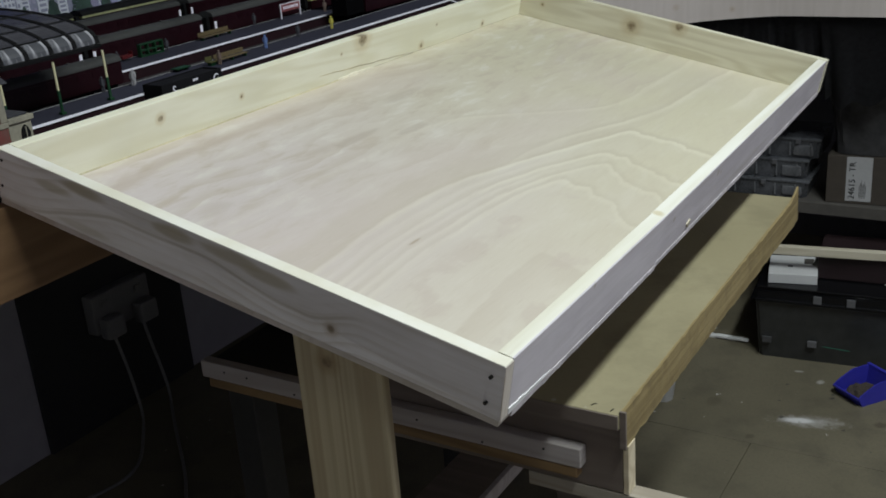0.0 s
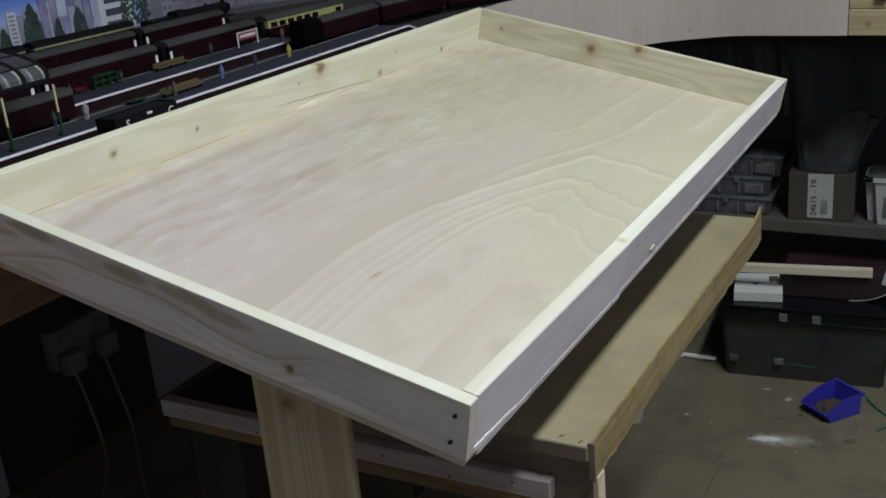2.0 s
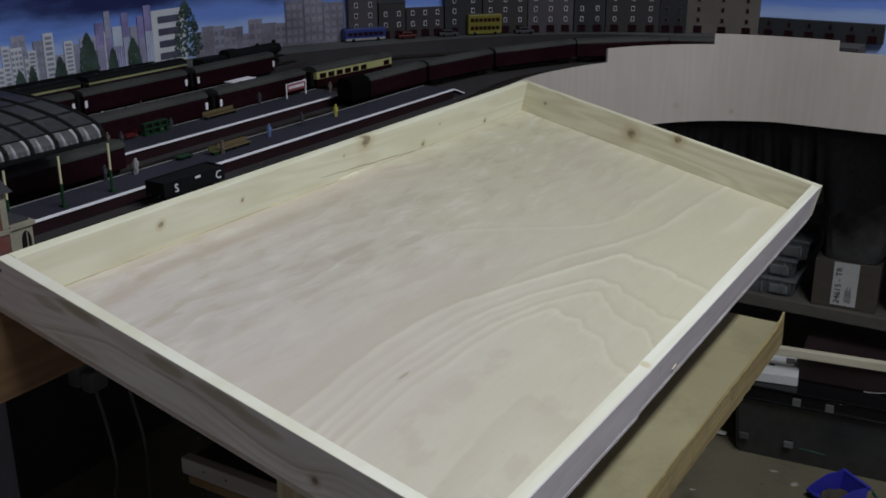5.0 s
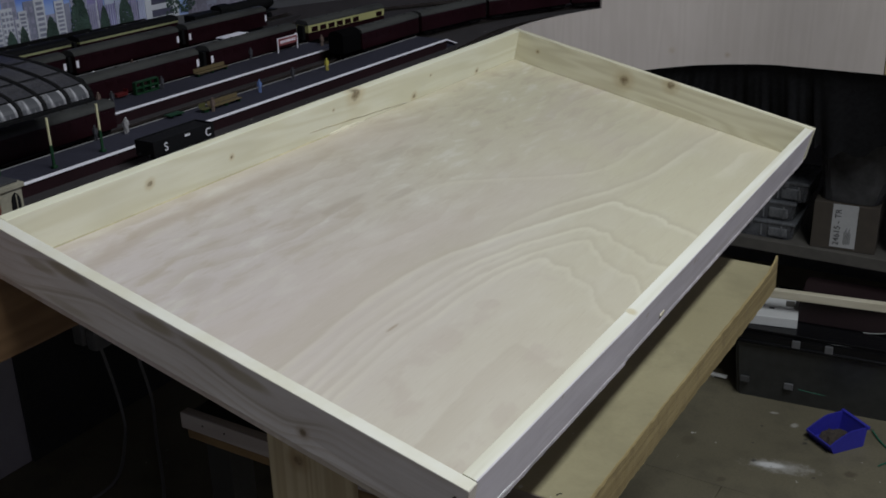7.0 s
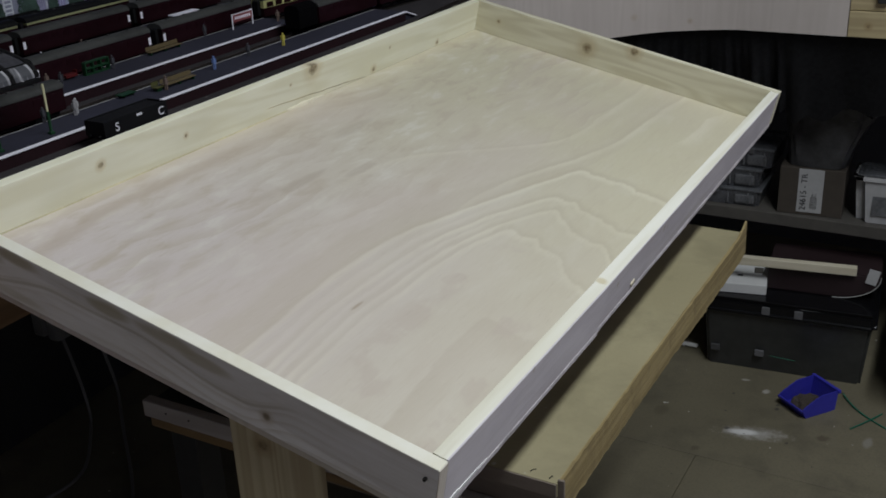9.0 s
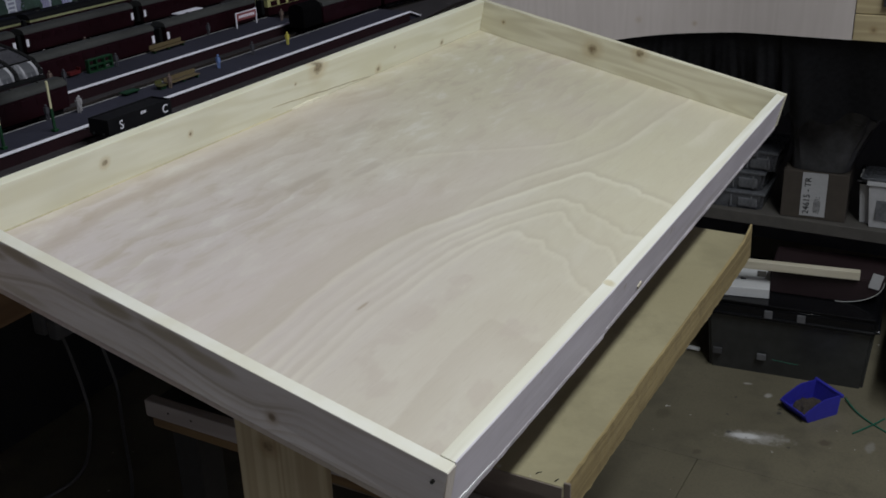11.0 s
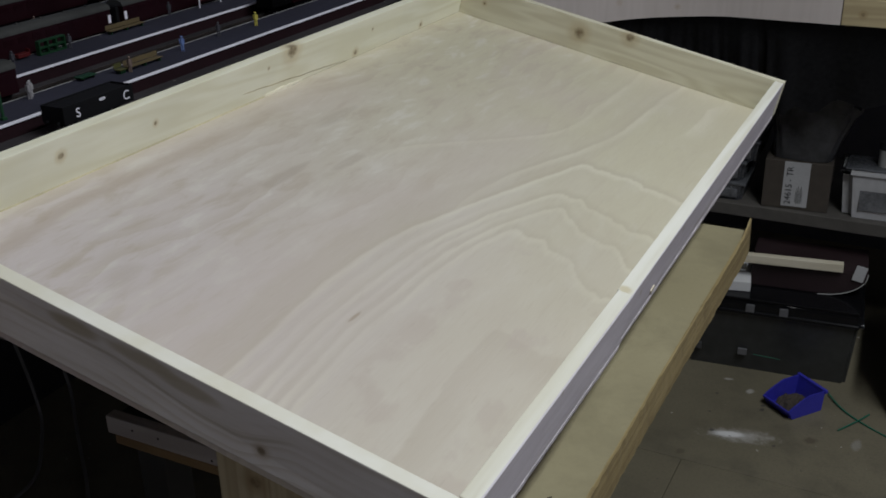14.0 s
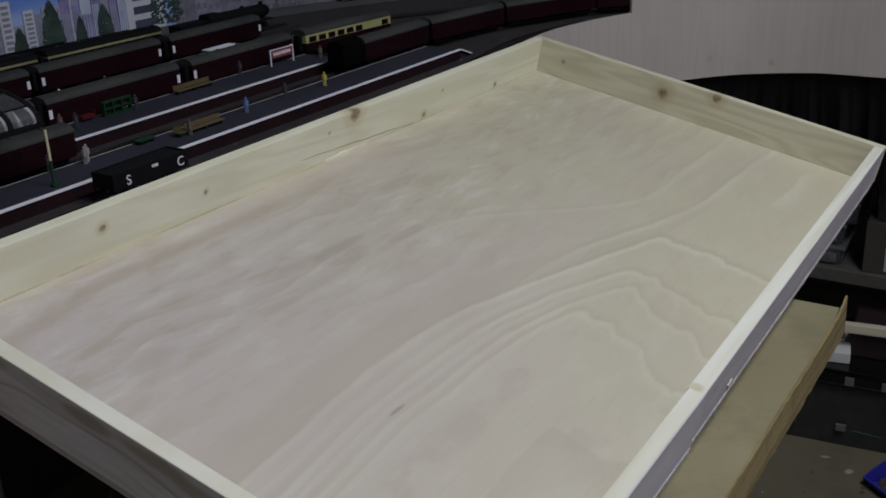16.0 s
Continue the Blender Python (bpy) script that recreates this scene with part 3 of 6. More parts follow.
solid("ceiling", block(-1.14, 2.7, -2.7, 2.82, 3.1, 3.2), M_CEIL, "unseen ceiling, pale to bounce light", "ceiling", kind="structure")

# ---- the new baseboard tray: tilted, its long side on the railway's beam ----
W, L, T, DEEP = 0.61, 1.22, 0.0135, 0.058
TILT = math.degrees(math.atan(0.225))
tray = thing("baseboard_tray", "new pale pine and plywood baseboard frame lying tilted", "baseboard", pose(0, 0, 1.03, 0, TILT, 0))
SHEET = [(0.001, -0.0045), (W + 0.005, -0.0065), (W - 0.006, L - 0.001), (0.001, L - 0.001)]
part("plywood_panel", skewed(SHEET, SHEET, -DEEP - 0.0065, -DEEP - 0.0001, 0.0006), M_PLY, tray, "pale plywood panel with cathedral grain")
part("rail", skewed([(0, -0.0055), (W + 0.006, -0.0075), (W + 0.006, 0.006), (0, 0.0095)], [(0, -0.0055), (W + 0.005, -0.0125), (W + 0.005, 0.0025), (0, 0.0095)], -DEEP, 0), M_RAIL_NEAR, tray, "pine rail with brown streaks")
part("rail", skewed([(0, L - T), (W - 0.003, L - T), (W - 0.003, L), (0, L)], [(0, L - T), (W - 0.004, L - T), (W - 0.004, L + 0.003), (0, L)], -DEEP, 0), M_RAIL_FAR, tray, "pine rail with two knots")
part("rail", block(0, T, 0.0099, L - T - 0.0006, -DEEP, 0, 0.0012), M_RAIL_LEFT, tray, "yellow pine rail with several knots")
NEARBIT = [(W - 0.0105, 0.0066), (W + 0.0065, 0.0066), (W + 0.0065, 0.3655), (W - 0.011, 0.3655)]
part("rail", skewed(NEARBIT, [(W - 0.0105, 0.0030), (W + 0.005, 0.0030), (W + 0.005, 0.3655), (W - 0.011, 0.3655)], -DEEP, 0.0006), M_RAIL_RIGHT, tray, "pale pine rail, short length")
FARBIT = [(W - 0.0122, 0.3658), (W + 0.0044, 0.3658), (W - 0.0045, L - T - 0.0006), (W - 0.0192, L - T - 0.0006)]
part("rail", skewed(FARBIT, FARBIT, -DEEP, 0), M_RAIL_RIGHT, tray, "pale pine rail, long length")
part("end_grain", skewed([(W + 0.0061, -0.0075), (W + 0.0067, -0.0075), (W + 0.0067, 0.0058), (W + 0.0061, 0.0058)], [(W + 0.0051, -0.0123), (W + 0.0057, -0.0123), (W + 0.0057, 0.0024), (W + 0.0051, 0.0024)], -DEEP, -0.0008, 0.0001), M_END, tray, "pale sawn end grain")
for x, z in ((0.604, -0.015), (0.602, -0.043), (0.008, -0.012), (0.006, -0.042)):
    part("screw", rod(bmesh.new(), (x, -0.0061 - x * (0.0115 + 0.14 * (z + 0.029)) * 1.0, z), (x, -0.002, z), 0.0017), M_SCREW, tray)
part("chip", prism(bmesh.new(), [(0.470, -0.046), (0.481, -0.043), (0.483, -0.049), (0.475, -0.052)], W + 0.0020, W + 0.0047, "x"), M_STICK, tray, "splintered pale wood")
smear = bmesh.new()
for k in range(9):
    f = k / 8
    y = 0.006 + 0.075 * f
    h = 0.0035 + 0.0055 * abs(noise.noise(Vector((y * 60, 1.0, 3.0)))) * (1.2 - f)
    box(smear, W + 0.0055, W + 0.0072 - 0.0004 * f, y, y + 0.0094, -0.0575, -0.0575 + h * (1.6 - f), 0.0003)
part("paint_smear", smear, M_WHITE, tray, "smear of white paint")
bm = bmesh.new()
ring = []
for k in range(241):
    f = k / 240
    y = 0.014 + (L - 0.022) * f
    x = W + 0.0066 if y < 0.3655 else W + 0.0046 - 0.0089 * (y - 0.3655) / 0.84
    tear = max(0.0, noise.noise(Vector((y * 55, 0.7, 2.0)))) + 0.5 * max(0.0, noise.noise(Vector((y * 160, 4.0, 1.0))))
    ring.append([bm.verts.new(p) for p in ((x - 0.004, y, -DEEP - 0.0058), (x + 0.0002 + 0.0009 * tear, y, -DEEP - 0.0058), (x + 0.0002 + 0.0007 * tear, y, -DEEP + 0.0002 + 0.0018 * tear), (x - 0.0003, y, -DEEP + 0.0005 + 0.0022 * tear))])
for a, b in zip(ring, ring[1:]):
    for j in range(4):
        bm.faces.new((a[j], a[(j + 1) % 4], b[(j + 1) % 4], b[j]))
bm.faces.new(ring[0])
bm.faces.new(list(reversed(ring[-1])))
bmesh.ops.recalc_face_normals(bm, faces=bm.faces[:])
part("torn_edge", bm, plain("torn_ply_fibres", (0.60, 0.555, 0.565), 0.8, 0.35, 90), tray, "torn pale plywood edge")
# a lifted sliver of glue and splinter along the foot of the left rail
bm = bmesh.new()
ring = []
for k in range(61):
    f = k / 60
    y = 0.592 + 0.100 * f
    swell = math.sin(math.pi * f) ** 0.5 * (0.75 + 0.5 * noise.noise(Vector((f * 9, 0.3, 1.7))))
    ring.append([bm.verts.new(p) for p in ((T - 0.001, y, -DEEP - 0.0005), (T + 0.0002 + 0.0048 * swell, y, -DEEP - 0.0003), (T + 0.0002 + 0.0030 * swell, y, -DEEP + 0.0040 * swell), (T - 0.001, y, -DEEP + 0.0056 * swell))])
for a, b in zip(ring, ring[1:]):
    for j in range(4):
        bm.faces.new((a[j], a[(j + 1) % 4], b[(j + 1) % 4], b[j]))
bm.faces.new(ring[0])
bm.faces.new(list(reversed(ring[-1])))
bmesh.ops.recalc_face_normals(bm, faces=bm.faces[:])
part("glue_bead", bm, plain("dried_glue", (0.74, 0.69, 0.54), 0.45, 0.15, 120), tray, "dried glue along the joint", flat=False)

bm = bmesh.new()
ring = []
for k in range(121):
    f = k / 120
    y = 0.0105 + 0.60 * f
    out, rise = (0.0016 + 0.0014 * abs(noise.noise(Vector((y * s_, q, 0.9)))) for s_, q in ((35, 0.2), (50, 6.0)))
    ring.append([bm.verts.new(p) for p in ((T - 0.0014, y, -DEEP - 0.0004), (T + out, y, -DEEP - 0.0004), (T + 0.0004, y, -DEEP + 0.0006 + 0.3 * rise), (T - 0.0014, y, -DEEP + rise))])
for a, b in zip(ring, ring[1:]):
    for j in range(4):
        bm.faces.new((a[j], a[(j + 1) % 4], b[(j + 1) % 4], b[j]))
bm.faces.new(ring[0])
bm.faces.new(list(reversed(ring[-1])))
bmesh.ops.recalc_face_normals(bm, faces=bm.faces[:])
part("glue_film", bm, plain("yellowed_glue", (0.56, 0.50, 0.32), 0.6, 0.3, 70), tray, "yellowed film of glue along the joint")

bm = bmesh.new()
ring = []
for k in range(61):
    f = k / 60
    y = 0.545 + 0.265 * f
    z = -DEEP + 0.0012 + 0.0158 * (1 - f) ** 0.9 + 0.0012 * noise.noise(Vector((y * 30, 2.0, 0)))
    h = 0.0006 * math.sin(math.pi * f) ** 0.4 * (0.6 + 0.8 * abs(noise.noise(Vector((y * 40, 5.0, 0)))))
    ring.append([bm.verts.new(p) for p in ((T - 0.0008, y, z - h), (T + 0.0005, y, z - h), (T + 0.0005, y, z + h), (T - 0.0008, y, z + h))])
for a, b in zip(ring, ring[1:]):
    for j in range(4):
        bm.faces.new((a[j], a[(j + 1) % 4], b[(j + 1) % 4], b[j]))
bm.faces.new(ring[0])
bm.faces.new(list(reversed(ring[-1])))
bmesh.ops.recalc_face_normals(bm, faces=bm.faces[:])
part("split_line", bm, plain("dark_split", (0.46, 0.385, 0.235), 0.8, 0.5, 120), tray, "thin brown split in the pine")

# ---- the post under the tray ----
leg = thing("support_leg", "rough upright pine post under the tray", "post")
bm = block(0.364, 0.463, 0.004, 0.016, 0, 0.872, 0.0025)
for p in bm.verts:
    if p.co.z > 0.8:
        p.co.z += -(p.co.x - 0.42) * 0.225 + 0.0
part("post", bm, M_LEG, leg)

# ---- the bench beside it ----
bench = thing("workbench", "low wooden workbench with an MDF top", "workbench")
part("mdf_top", block(0.235, 0.5888, 0.25, 1.022, 0.689, 0.707, 0.001), M_MDF, bench, "scuffed tan MDF top")
bm = bmesh.new()
ring = []
for k in range(131):
    f = k / 130
    y = 0.256 + f * 0.778
    wob = [0.0012 * noise.noise(Vector((j * 3.1, y * 70, 0.4))) for j in range(4)]
    top = 0.7088 + 0.0012 * f + 0.0125 * max(0.0, (f - 0.93) / 0.07) ** 1.5
    side = 0.5935 + 0.0008 * math.sin(y * 9)
    ring.append([bm.verts.new(p) for p in ((0.5891, y, 0.664 + wob[0]), (side + wob[1], y, 0.664 + wob[0]), (side - 0.001 + wob[2], y, top + wob[3]), (0.5891, y, top + wob[3] + 0.0004))])
for a, b in zip(ring, ring[1:]):
    for j in range(4):
        bm.faces.new((a[j], a[(j + 1) % 4], b[(j + 1) % 4], b[j]))
bm.faces.new(ring[0])
bm.faces.new(list(reversed(ring[-1])))
bmesh.ops.recalc_face_normals(bm, faces=bm.faces[:])
part("edge_strip", bm, M_STRIP, bench, "rough-sawn brown edge strip")
part("strip_end", block(0.5885, 0.5965, 0.2525, 0.2558, 0.664, 0.7105, 0.001), M_BOARD, bench, "dark block at the strip's near end")
# dark strip put in for the shade on the MDF's front edge
part("front_edge_shade", block(0.235, 0.5883, 0.2482, 0.2498, 0.6895, 0.7062), M_BOARD, bench, "dark strip standing for shade on the front edge")
part("front_board", block(0.235, 0.5885, 0.262, 0.282, 0.601, 0.688, 0.0015), M_BOARD, bench, "dark brown board")
part("board_edge", block(0.589, 0.5955, 0.2615, 0.282, 0.601, 0.6635, 0.0008), M_PALE, bench, "pale sawn edge")
part("plank", block(0.47, 1.02, 0.2622, 0.286, 0.582, 0.600, 0.0015), M_PLANK, bench, "pale plank")
part("batten", block(-0.022, 0.545, 0.245, 0.2615, 0.631, 0.656, 0.002), M_BATTEN, bench, "whitewood batten with nails")
part("batten", block(-0.012, 0.54, 0.246, 0.2612, 0.617, 0.6305, 0.002), M_BROWN, bench, "brown batten")
for x in (0.02, 0.06, 0.14, 0.22, 0.33, 0.42, 0.50):
    part("nail", rod(bmesh.new(), (x, 0.2444, 0.641 + 0.006 * math.sin(x * 40)), (x, 0.247, 0.641 + 0.006 * math.sin(x * 40)), 0.0015, sides=8), M_SCREW, bench)
part("black_top", block(-0.015, 0.232, 0.2625, 0.90, 0.635, 0.652, 0.001), M_BLACKP, bench, "black painted top")
part("stub_post", block(0.055, 0.08, 0.36, 0.385, 0.6525, 0.80, 0.002), M_BATTEN, bench)
part("rear_rail", block(0.248, 0.330, 0.285, 1.02, 0.432, 0.45, 0.001), M_BOARD, bench)
part("shelf_edge", block(0.3305, 0.3385, 0.285, 1.02, 0.430, 0.452, 0.001), M_BATTEN, bench, "pale sawn edge")
for x, y in ((0.25, 0.93), (0.25, 0.78)):
    part("bench_leg", block(x, x + 0.05, y, y + 0.05, 0, 0.600 if y < 0.34 else 0.688, 0.002), M_BOARD, bench)
# unseen legs, added in black so they sink into the shade
for x, y, top in ((0.0, 0.80, 0.6345), (0.0, 0.266, 0.6345)):
    part("bench_leg", block(x, x + 0.045, y, y + 0.045, 0, top, 0.002), M_BLACKP, bench, "added leg, blackened to merge with the shade")
for x, y, bend in ((0.553, 0.259, 0.0022), (0.577, 0.255, 0.0)):
    bm = bmesh.new()
    for k in range(6):
        f = k / 5
        px_ = x + 0.0012 * f + bend * f ** 3
        box(bm, px_, px_ + 0.0013, y + 0.0052 * f, y + 0.0052 * f + 0.0016, 0.7072, 0.7075)
    part("pencil_mark", bm, M_SCREW, bench)

# ---- the model railway: board, beam, fascia and drape ----
P, RAIL, BOARD = 0.998, 0.986, 0.979
EDGE = smooth_path([(-0.035, -0.9), (-0.037, 0.4), (-0.045, 1.15), (-0.052, 1.35), (-0.036, 1.47), (0.002, 1.59), (0.06, 1.685), (0.13, 1.755), (0.2, 1.798), (0.3, 1.823), (0.4, 1.829), (0.6, 1.827), (1.6, 1.82)])
BACK = smooth_path([(-0.87, -0.9), (-0.87, 0.9), (-0.85, 1.25), (-0.74, 1.55), (-0.52, 1.86), (-0.26, 2.08), (0.0, 2.2), (0.3, 2.25), (1.6, 2.25)])
M_GROUND = chipboard("railway_ballast", (0.031, 0.026, 0.029), (0.018, 0.015, 0.017), 0.95)
M_ROAD = chipboard("railway_road", (0.10, 0.10, 0.10), (0.07, 0.07, 0.07), 0.9)
layout = thing("railway_baseboard", "long model railway baseboard curving round the corner", "baseboard")


def sheet(path_a, path_b, z0, z1):
    """A slab between two plan paths of any length."""
    bm = bmesh.new()
    count = 240

    def at(path, f):
        k = f * (len(path) - 1)
        i = min(int(k), len(path) - 2)
        return path[i].lerp(path[i + 1], k - i)

    rows = []
    for i in range(count + 1):
        a, b = at(path_a, i / count), at(path_b, i / count)
        rows.append([bm.verts.new((a.x, a.y, z1)), bm.verts.new((b.x, b.y, z1)), bm.verts.new((b.x, b.y, z0)), bm.verts.new((a.x, a.y, z0))])
    for r, s in zip(rows, rows[1:]):
        for k in range(4):
            bm.faces.new((r[k], s[k], s[(k + 1) % 4], r[(k + 1) % 4]))
    bm.faces.new(rows[0])
    bm.faces.new(list(reversed(rows[-1])))
    bmesh.ops.recalc_face_normals(bm, faces=bm.faces[:])
    return bm


INNER = []
for i, p in enumerate(EDGE):
    d = (EDGE[min(i + 1, len(EDGE) - 1)] - EDGE[max(i - 1, 0)]).normalized()
    INNER.append(p + Vector((-d.y, d.x)) * 0.0095)
part("board", sheet(INNER, BACK, 0.962, BOARD), M_GROUND, layout, "dark ballasted board")
part("front_beam", block(-0.034, -0.012, -0.9, 1.19, 0.858, 0.961, 0.002), M_BEAM, layout, "varnished brown beam")
FA = [p for p in EDGE if p.y > 1.22 and p.x < 0.9]

def fascia_piece(lo, hi, top):
    pts = [p for p in FA if lo < p.x < hi or (lo < -1 and p.x < hi)]
    ends = []
    for a, b in zip(FA, FA[1:]):
        for cut in (lo, hi):
            if a.x < cut <= b.x:
                ends.append(a.lerp(b, (cut - a.x) / (b.x - a.x)))
    pts = sorted(pts + ends, key=lambda p: (p.x + p.y))
    return ribbon(bmesh.new(), [(p.x, p.y) for p in pts], 0.006, [0.846 + 0.022 * min(1, max(0, (p.x + 0.05) / 0.4)) for p in pts], top)


fascia = thing("curved_fascia", "pale limed plywood fascia with a stepped top edge", "panel")
for lo, hi, top in ((-9, 0.012, 1.009), (0.012, 0.2, 1.041), (0.2, 0.473, 1.066), (0.473, 0.597, 1.042)):
    part("fascia_panel", fascia_piece(lo, hi, top), M_FASCIA, fascia, flat=False)
frame_end = thing("pine_end_frame", "pale pine end boards of the railway frame", "board")
part("lower_board", block(0.5985, 1.3, 1.826, 1.848, 0.868, 0.925, 0.002), timber("pine_end", (0.46, 0.38, 0.22), (0.34, 0.27, 0.15), "x", [(0.64, 1.826, 0.893, 0.005)], seed=5.5), frame_end)
part("upper_board", block(0.5985, 1.3, 1.829, 1.848, 0.9265, 1.0, 0.002), MATS["pine_end"], frame_end)
part("slot_post", block(0.655, 0.675, 1.817, 1.8285, 0.945, 1.0, 0.001), M_BLACKP, frame_end, "dark upright piece")

# black drape hanging from the fascia's lower edge, in folds
bm = bmesh.new()
path = [p for p in EDGE if p.y > 1.05]
cols = []
for i in range(len(path) - 1):
    for k in range(6):
        cols.append(path[i].lerp(path[i + 1], k / 6))
rows = []
for i, p in enumerate(cols):
    d = (cols[min(i + 1, len(cols) - 1)] - cols[max(i - 1, 0)]).normalized()
    s = Vector((-d.y, d.x))
    col = []
    for j in range(9):
        f = j / 8
        low = 0.66 + 0.02 * math.sin(i * 0.21) + 0.012 * math.sin(i * 0.9)
        q = p + s * (0.012 + f * (0.09 + 0.012 * math.sin(i * 0.25 + f) + 0.006 * math.sin(i * 0.6)))
        top = 0.8475 + 0.022 * min(1, max(0, (p.x + 0.05) / 0.4)) + 0.004
        col.append(bm.verts.new((q.x, q.y, top + (low - top) * f)))
    rows.append(col)
for a, b in zip(rows, rows[1:]):
    for j in range(8):
        bm.faces.new((a[j], b[j], b[j + 1], a[j + 1]))
bmesh.ops.solidify(bm, geom=bm.faces[:], thickness=0.002)
solid("black_drape", bm, M_BLACK, "dusty black cloth drape hanging in folds", "curtain", flat=False)

# ---- wall, panel and socket under the railway ----
part("black_panel", block(-1.04, -1.028, 0.672, 1.157, 0, 0.86, 0.002), M_BLACKP, wall_west, "black painted board")
# white plastic darkened to stand for the shade under the railway
M_SOCKET = plain("shaded_socket_plastic", (0.165, 0.165, 0.16), 0.4, 0.12, 60)
socket = thing("double_socket", "white double wall socket with two plugs", "socket")
part("back_box", block(-1.028, -0.992, 0.838, 1.020, 0.245, 0.345, 0.006), M_SOCKET, socket)
for y in (0.873, 0.980):
    plug = part("plug", block(-0.9915, -0.955, y - 0.028, y + 0.028, 0.235, 0.290, 0.010), M_SOCKET, socket, "white mains plug")
    part("switch", block(-0.9915, -0.985, y - 0.01, y + 0.01, 0.312, 0.328, 0.002), M_SOCKET, socket)
for pts in ([(-0.97, 0.866, 0.250), (-0.965, 0.872, 0.21), (-0.960, 0.884, 0.13), (-0.955, 0.890, 0.06), (-0.93, 0.875, 0.012), (-0.88, 0.820, 0.006), (-0.80, 0.740, 0.006), (-0.765, 0.66, 0.006), (-0.79, 0.575, 0.006), (-0.85, 0.45, 0.006)], [(-0.97, 0.962, 0.250), (-0.965, 0.966, 0.20), (-0.960, 0.980, 0.12), (-0.955, 0.992, 0.04), (-0.92, 0.96, 0.010), (-0.81, 0.862, 0.006), (-0.69, 0.765, 0.006), (-0.59, 0.672, 0.006), (-0.45, 0.50, 0.006)]):
    cable = tube("mains_cable", pts, 0.0038, M_SOCKET)
    tagged(cable, "white mains cable trailing to the floor", "cable", "cables from the socket")

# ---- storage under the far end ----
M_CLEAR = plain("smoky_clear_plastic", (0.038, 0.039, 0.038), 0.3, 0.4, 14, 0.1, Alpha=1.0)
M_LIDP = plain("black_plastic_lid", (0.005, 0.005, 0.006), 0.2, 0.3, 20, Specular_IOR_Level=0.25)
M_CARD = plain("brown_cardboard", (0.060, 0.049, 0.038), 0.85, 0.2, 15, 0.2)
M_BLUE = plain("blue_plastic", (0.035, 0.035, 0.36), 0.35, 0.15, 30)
M_LABEL = plain("dim_label_paper", (0.40, 0.40, 0.40), 0.7, 0.1, 40)
M_PAPER = plain("white_paper", (0.58, 0.58, 0.575), 0.7, 0.06, 40)
M_CLIP = plain("dull_plastic_clip", (0.11, 0.11, 0.115), 0.5, 0.1, 60)
M_DIMCLIP = plain("smoky_clip", (0.055, 0.055, 0.057), 0.5, 0.1, 60)
# strong pale blotches in the colour stand for reflections
M_CLEARER = plain("blotchy_clear_plastic", (0.085, 0.088, 0.096), 0.22, 0.75, 60, 0.25)
M_DIVIDER = plain("pale_divider_plastic", (0.14, 0.144, 0.152), 0.3, 0.5, 60, 0.2)
M_INK = plain("black_ink", (0.02, 0.02, 0.022), 0.6, 0.1, 60)
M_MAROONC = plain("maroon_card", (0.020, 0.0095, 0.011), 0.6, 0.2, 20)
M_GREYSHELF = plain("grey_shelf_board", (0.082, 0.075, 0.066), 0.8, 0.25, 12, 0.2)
M_WIRE = plain("green_insulation", (0.01, 0.12, 0.075), 0.4)
M_SOIL = chipboard("swept_dust", (0.105, 0.080, 0.060), (0.03, 0.024, 0.02), 0.95)
shelf = thing("storage_shelf", "long dark grey shelf below the railway", "shelf")
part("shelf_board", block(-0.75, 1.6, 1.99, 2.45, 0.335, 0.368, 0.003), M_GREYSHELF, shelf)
for x in (-0.6, 1.3):
    part("shelf_leg", block(x, x + 0.04, 2.3, 2.34, 0, 0.3345, 0.002), M_BOARD, shelf)


def tapered(x0, x1, y0, y1, z0, z1, taper, wall=0.0, corner=0.008):
    """An open tub, wider at the rim, with wall thickness."""
    bm = bmesh.new()
    o = [(x0 + taper, y0 + taper, z0), (x1 - taper, y0 + taper, z0), (x1 - taper, y1 - taper, z0), (x0 + taper, y1 - taper, z0)]
    t = [(x0, y0, z1), (x1, y0, z1), (x1, y1, z1), (x0, y1, z1)]
    w = wall
    ti = [(x0 + w, y0 + w, z1), (x1 - w, y0 + w, z1), (x1 - w, y1 - w, z1), (x0 + w, y1 - w, z1)]
    oi = [(x0 + taper + w, y0 + taper + w, z0 + w), (x1 - taper - w, y0 + taper + w, z0 + w), (x1 - taper - w, y1 - taper - w, z0 + w), (x0 + taper + w, y1 - taper - w, z0 + w)]
    V = [[bm.verts.new(p) for p in ring] for ring in (o, t, ti, oi)]
    for a, b in zip(V, V[1:]):
        for k in range(4):
            bm.faces.new((a[k], a[(k + 1) % 4], b[(k + 1) % 4], b[k]))
    bm.faces.new(list(reversed(V[0])))
    bm.faces.new(V[3])
    bmesh.ops.recalc_face_normals(bm, faces=bm.faces[:])
    edges = [e for e in bm.edges if abs(e.verts[0].co.z - e.verts[1].co.z) > (z1 - z0) * 0.5]
    bmesh.ops.bevel(bm, geom=edges, offset=min(corner, (x1 - x0) * 0.16), segments=3, affect="EDGES")
    return bm


